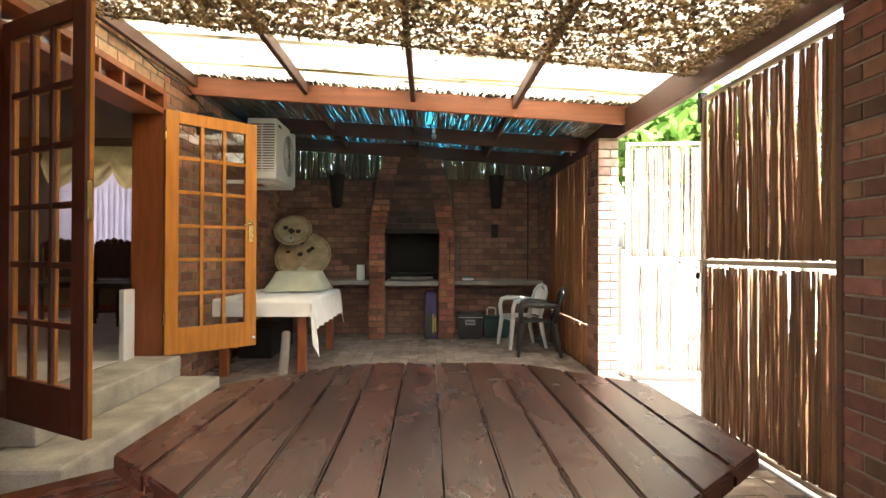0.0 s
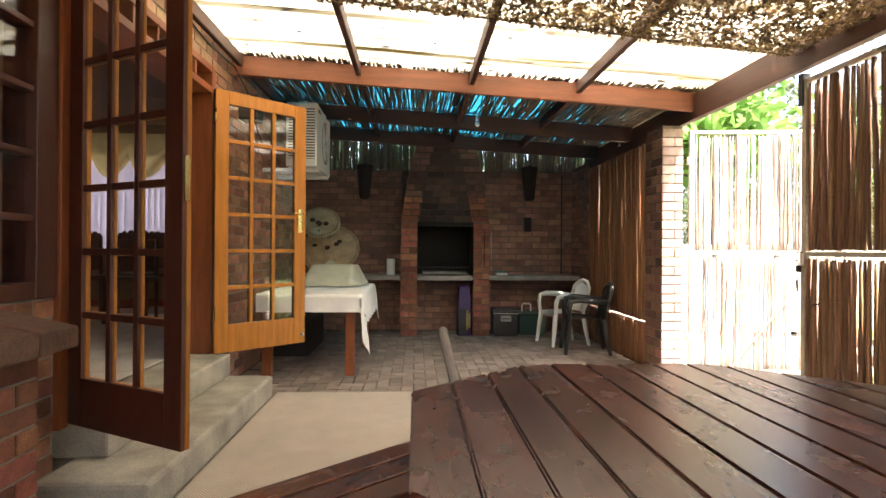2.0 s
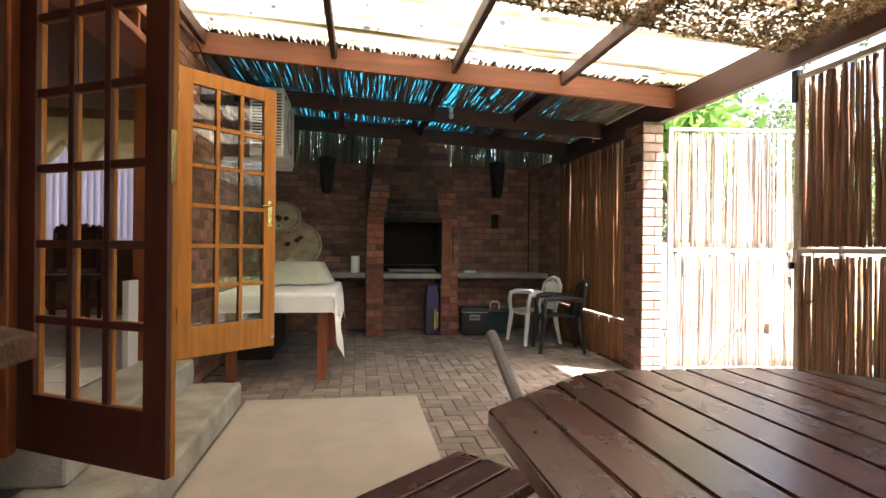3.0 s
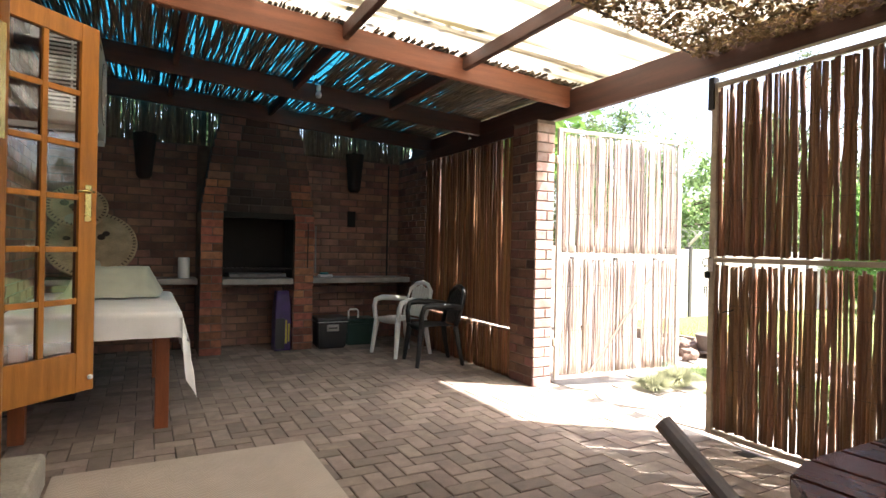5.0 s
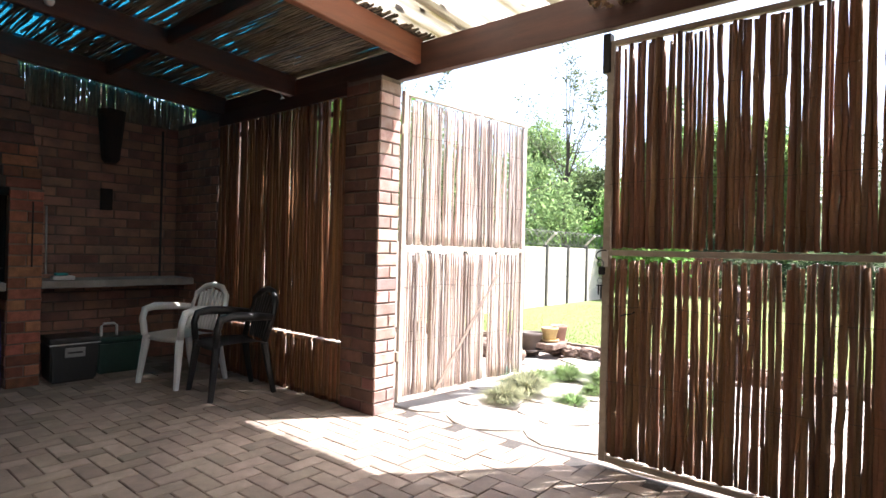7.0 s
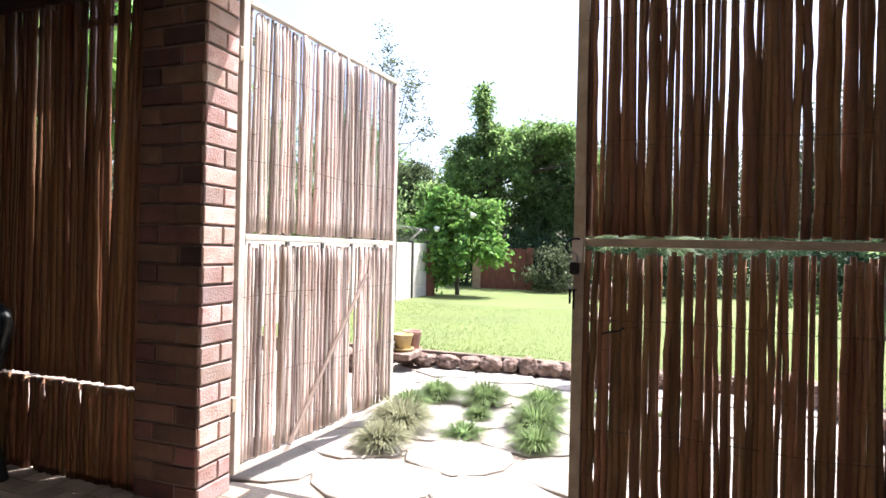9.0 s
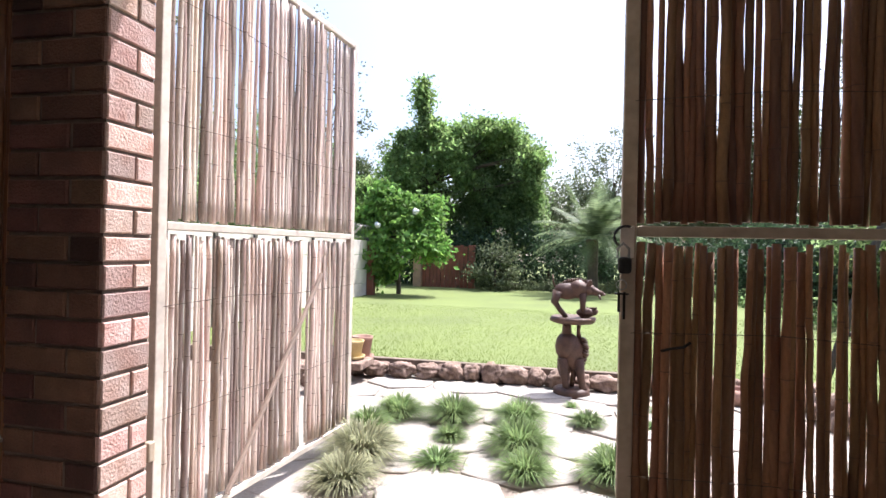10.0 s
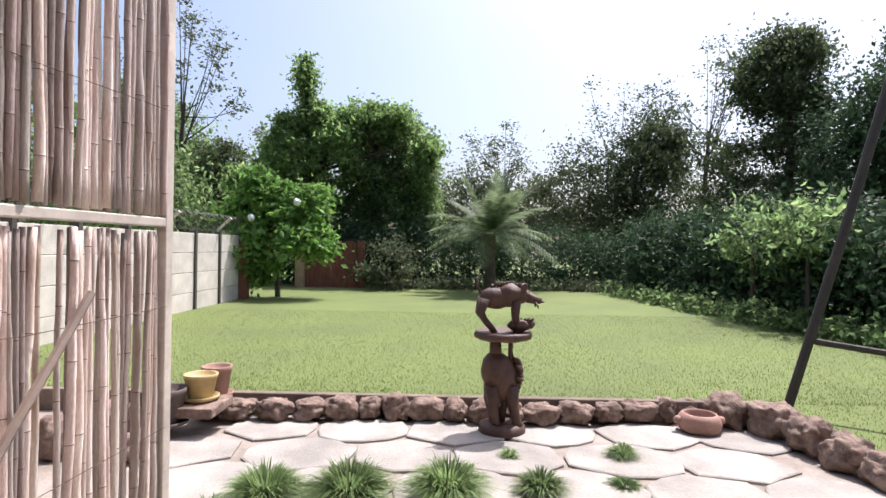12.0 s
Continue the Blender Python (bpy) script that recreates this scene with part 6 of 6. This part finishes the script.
# carved wooden boar on a pedestal, one mesh
def carving():
    bm = bmesh.new()

    def ell(c, r, rot=(0, 0, 0), seg=2):
        m = pose(*c, *rot) @ Matrix.Diagonal((*r, 1))
        bmesh.ops.create_icosphere(bm, subdivisions=seg + 1, radius=1.0, matrix=m)

    lathe([(0.002, 0), (0.135, 0), (0.152, 0.02), (0.148, 0.06), (0.12, 0.078), (0.002, 0.078)], 18, bm)
    # lower figure: a heavy shouldered beast, its limbs and a ragged mane
    ell((0, 0.045, 0.415), (0.10, 0.095, 0.125))
    ell((0, 0.005, 0.36), (0.088, 0.10, 0.15))
    ell((0, 0.06, 0.27), (0.075, 0.06, 0.14))
    for x, y, e in ((-0.05, 0.075, 0.05), (0.05, 0.075, 0.05), (-0.04, -0.05, -0.085), (0.04, -0.05, -0.085)):
        tube([(x, y, 0.32), (x * 1.1, (y + e) / 2, 0.19), (x * 1.1, e, 0.10), (x * 1.1, e - 0.01, 0.065)], [0.045, 0.034, 0.028, 0.036], 8, bm)
    tube([(0, -0.02, 0.30), (0, -0.015, 0.18), (0, 0.0, 0.07)], [0.03, 0.022, 0.018], 8, bm)
    for k in range(9):
        ell((0.02 * math.sin(k * 2.3), -0.085 - 0.022 * math.sin(k * 0.42), 0.485 - 0.024 * k), (0.045, 0.032, 0.017), (25, 0, 0), 1)
    tube([(0, 0.045, 0.48), (0, 0.05, 0.63)], [0.042, 0.04], 10, bm)
    tube([(0, -0.055, 0.47), (0, -0.045, 0.55), (0, -0.05, 0.63)], [0.02, 0.014, 0.018], 8, bm)
    # plate
    lathe([(0.002, 0.615), (0.15, 0.618), (0.182, 0.632), (0.187, 0.655), (0.176, 0.672), (0.150, 0.664), (0.002, 0.662)], 26, bm)
    # boar
    ell((0, 0.055, 0.885), (0.062, 0.105, 0.072))
    ell((0, -0.04, 0.905), (0.064, 0.085, 0.078))
    ell((0, -0.115, 0.905), (0.045, 0.055, 0.05))
    tube([(0, -0.13, 0.905), (0, -0.19, 0.882), (0, -0.235, 0.868)], [0.042, 0.03, 0.022], 9, bm)
    lathe([(0.002, 0.0), (0.024, 0.0), (0.024, 0.012), (0.002, 0.012)], 10, bm, (0, -0.236, 0.862))
    for s in (-1, 1):
        tube([(s * 0.022, -0.20, 0.868), (s * 0.042, -0.212, 0.84), (s * 0.046, -0.216, 0.828)], [0.009, 0.007, 0.003], 6, bm)
        ell((s * 0.04, -0.125, 0.955), (0.012, 0.022, 0.028), (35, 0, 0))
        tube([(s * 0.035, 0.125, 0.88), (s * 0.04, 0.15, 0.79), (s * 0.04, 0.115, 0.735), (s * 0.04, 0.075, 0.69), (s * 0.04, 0.06, 0.665)], [0.042, 0.028, 0.02, 0.018, 0.022], 8, bm)
        tube([(s * 0.03, -0.075, 0.87), (s * 0.03, -0.075, 0.78), (s * 0.03, -0.08, 0.665)], [0.034, 0.022, 0.018], 8, bm)
    # small beast lying before the boar's forelegs
    ell((0, -0.10, 0.705), (0.05, 0.075, 0.042))
    ell((0, -0.165, 0.715), (0.03, 0.035, 0.028))
    for k in range(4):
        tube([(0.02 - 0.013 * k, -0.11 - 0.02 * k, 0.735), (0.02 - 0.013 * k, -0.125 - 0.022 * k, 0.758)], [0.012, 0.005], 5, bm)
    tube([(0, 0.15, 0.91), (0, 0.168, 0.96), (0, 0.17, 1.02)], [0.009, 0.007, 0.005], 6, bm)
    for i in range(11):
        ell((0.006 * math.sin(i * 2.0), 0.075 - i * 0.019, 0.962 + 0.016 * math.sin(i * 0.32)), (0.010, 0.011, 0.016 + 0.006 * (i % 2)), (12, 0, 0), 1)
    for v in bm.verts:
        v.co += Vector((noise.noise(v.co * 28), noise.noise(v.co * 27 + Vector((5, 0, 0))), noise.noise(v.co * 29 + Vector((9, 0, 0))))) * 0.009
    ob = obj("carved_statue", bm, CARVED, True)
    ob.matrix_world = pose(5.2, 3.90, -0.165, 0, 0, 0) @ Matrix.Diagonal((1.04, 1.04, 1.02, 1))
    return tagged(ob, "dark carved wooden boar standing on a plate above a carved pedestal", "statue")


carving()

# leaning wooden frame of a garden swing
sw = thing("swing_frame", pose(0, 0, 0), "slanting dark wooden swing frame on the lawn", "swing frame")
SWOOD = mat("weathered_pole", (0.05, 0.044, 0.036), 0.8, 6, 0.35, 0.3)
part("leg", tube([(5.42, 1.90, -0.06), (5.42, 1.55, 1.11), (5.42, 1.17, 2.45)], [0.032, 0.032, 0.033], 9), SWOOD, sw)
part("leg", tube([(4.35, 0.45, -0.06), (4.9, 0.8, 1.2), (5.42, 1.14, 2.45)], [0.030, 0.028, 0.026], 9), SWOOD, sw)
part("cross_bar", tube([(5.42, 1.74, 0.46), (4.52, 0.58, 0.34)], 0.022, 8), SWOOD, sw)
part("top_bar", tube([(5.42, 1.15, 2.47), (6.9, -1.2, 2.47)], 0.036, 9), SWOOD, sw)
tagged(obj("watering_can", lathe([(0.05, 0), (0.055, 0.01), (0.05, 0.12), (0.03, 0.14)], 14, centre=(3.46, 5.44, zp(3.46))), mat("teal_plastic", (0.04, 0.35, 0.30), 0.5)), "small teal plastic container behind the gate", "container")

# ---- brickwork and pavers, last ----
near = lambda px, py: (lambda p: (p.x - px) ** 2 + (p.y - py) ** 2 + 0.3 * (p.z - 1.3) ** 2)
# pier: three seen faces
# sunlit -y face in the pale copy, shaded -x face in the dark
laid(pier, (1.641, 5.293, 0), (1, 0, 0), (0, -1, 0), 0.187, 0.0, 2.30, BRICK_PIER_SUN)
laid(pier, (1.641, 5.64, 0), (0, -1, 0), (-1, 0, 0), 0.347, 0.0, 2.30, BRICK_PIER_SHADE)
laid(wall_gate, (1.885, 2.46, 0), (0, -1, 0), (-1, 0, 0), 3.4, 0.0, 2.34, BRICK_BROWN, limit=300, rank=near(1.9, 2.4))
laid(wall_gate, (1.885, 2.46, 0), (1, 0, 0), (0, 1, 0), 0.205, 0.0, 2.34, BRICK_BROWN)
laid(wall_back, (-2.19, 8.3, 0), (1, 0, 0), (0, -1, 0), CX - 0.60 + 2.19, 0.0, 2.28, BRICK_SOOT, limit=150, rank=near(-0.8, 8.3))
laid(wall_back, (CX - 0.37, 8.3, 0), (1, 0, 0), (0, -1, 0), 0.74, 0.0, 0.73, BRICK_SOOT)
laid(wall_back, (CX + 0.60, 8.3, 0), (1, 0, 0), (0, -1, 0), 1.27, 0.0, 2.28, BRICK_SOOT, limit=150, rank=near(0.5, 8.3))
laid(wall_side, (1.66, 8.29, 0), (0, -1, 0), (-1, 0, 0), 0.83, 0.0, 2.31, BRICK_SOOT)
laid(wall_house, (WX, 2.69, 0), (0, 1, 0), (1, 0, 0), 0.125, 0.0, 0.92, BRICK)
laid(wall_house, (WX, 2.345, 0), (0, 1, 0), (1, 0, 0), 0.33, 0.0, 0.92, BRICK)
laid(wall_house, (WX, 2.345, 0), (0, 1, 0), (1, 0, 0), 0.47, 2.41, 2.75, BRICK)
# lit stretch of the wall, its brightness put into the brick colour
laid(wall_house, (WX, DY1 + 0.065, 0), (0, 1, 0), (1, 0, 0), 8.29 - DY1 - 0.065, 0.0, 2.80, BRICK_HOUSE_LIT, limit=260, rank=near(-2.2, 4.8))
# brick band with the roof light lifted into its colour
laid(wall_house, (WX, DY0 - 0.06, TZ1 + 0.055), (0, 1, 0), (1, 0, 0), DY1 - DY0 + 0.12, TZ1 + 0.0552 - TZ1 - 0.055, 0.30, BRICK_BAND_LIT, limit=60)
laid(ledge, (-1.995, 2.40, 0), (0, -1, 0), (1, 0, 0), 2.3, 0.0, 0.76, BRICK, limit=120, rank=near(-2.0, 2.4))
laid(ledge, (-2.19, 2.40, 0), (1, 0, 0), (0, 1, 0), 0.195, 0.0, 0.76, BRICK)
for s in (-1, 1):
    a, b = sorted((CX + s * 0.592, CX + s * 0.378))
    laid(fire, (a, 7.73, 0), (1, 0, 0), (0, -1, 0), b - a, 0.0, 1.50, BRICK)
    if s < 0:
        laid(fire, (b, 7.73, 0), (0, 1, 0), (1, 0, 0), 0.5, 0.0, 0.72, BRICK_SOOT)
    else:
        laid(fire, (a, 8.2, 0), (0, -1, 0), (-1, 0, 0), 0.47, 0.0, 0.72, BRICK_SOOT)
# hood: edge bricks stay red, the middle is sooty
laid(fire, (CX, 7.745, 0), (1, 0, 0), (0, -1, 0), 0, 1.523, 1.855, BRICK, width=lambda z: (-hw(z), -hw(z) + 0.24))
laid(fire, (CX, 7.745, 0), (1, 0, 0), (0, -1, 0), 0, 1.861, 2.78, BRICK_DUSK, width=lambda z: (-hw(z), -hw(z) + 0.24))
laid(fire, (CX, 7.745, 0), (1, 0, 0), (0, -1, 0), 0, 1.523, 1.855, BRICK, width=lambda z: (hw(z) - 0.24, hw(z)))
laid(fire, (CX, 7.745, 0), (1, 0, 0), (0, -1, 0), 0, 1.861, 2.78, BRICK_DUSK, width=lambda z: (hw(z) - 0.24, hw(z)))
laid(fire, (CX, 7.745, 0), (1, 0, 0), (0, -1, 0), 0, 1.523, 1.77, BRICK_BLACK, width=lambda z: (-hw(z) + 0.25, hw(z) - 0.25))
laid(fire, (CX, 7.745, 0), (1, 0, 0), (0, -1, 0), 0, 1.7765, 2.11, BRICK_SMOKE, width=lambda z: (-hw(z) + 0.25, hw(z) - 0.25))
laid(fire, (CX, 7.745, 0), (1, 0, 0), (0, -1, 0), 0, 2.1145, 2.78, BRICK_SMOKE, width=lambda z: (-hw(z) + 0.25, hw(z) - 0.25))


def herringbone():
    """Pavers in herringbone square to the walls; the stretch by the gate is laid as single pieces."""
    L, W, g = 0.208, 0.104, 0.0055
    spots = []
    for i in range(-90, 100):
        for k in range(-60, 60):
            # unit of two pavers steps along the diagonal
            bx, by = i * W + k * 2 * W, i * W - k * 2 * W
            spots.append((bx + L / 2, by + W / 2, 0))
            spots.append((bx + W / 2, by + W + L / 2, 1))
    inside = [s for s in spots if FX0 + 0.06 < s[0] < FX1 - 0.08 and -2.15 < s[1] < 8.25 and not (s[0] < -1.8 and s[1] < 4.6)]
    seen_, out = set(), []
    for s in inside:
        key = (round(s[0], 3), round(s[1], 3))
        if key not in seen_:
            seen_.add(key)
            out.append(s)
    out.sort(key=lambda s: (s[0] - 0.2) ** 2 + (s[1] - 4.9) ** 2)
    vs, fs = [], []
    for n, (x, y, o) in enumerate(out):
        z = -0.030 + RND.uniform(-0.002, 0.002)
        m = pose(x, y, z, 90 + RND.uniform(-0.3, 0.3), 0, 90 * o)
        if n < 300:
            piece("paver", (L - g, 0.06, W - g), PAVER, floor, m)
        else:
            b = len(vs)
            for p in itertools_box(L - g, 0.06, W - g):
                vs.append(tuple(m @ Vector(p)))
            fs += [tuple(b + q for q in f) for f in BOXF]
    ob = mesh_from("pavers", vs, fs, PAVER)
    ob.parent = floor
    ob["kind"] = "stuff"
    # tiles of the room
    for i in range(9):
        for k in range(6):
            x, y = RX1 - 0.2 - k * 0.405, 3.0 + i * 0.405
            piece("tile", (0.395, 0.01, 0.395), TILE, floor_in, pose(x, y, RZ0 + 0.003, 90, 0, 0))
    piece("tile", (3.4, 0.008, 5.4), TILE, floor_in, pose(-4.3, 4.6, RZ0 - 0.001, 90, 0, 0))


herringbone()
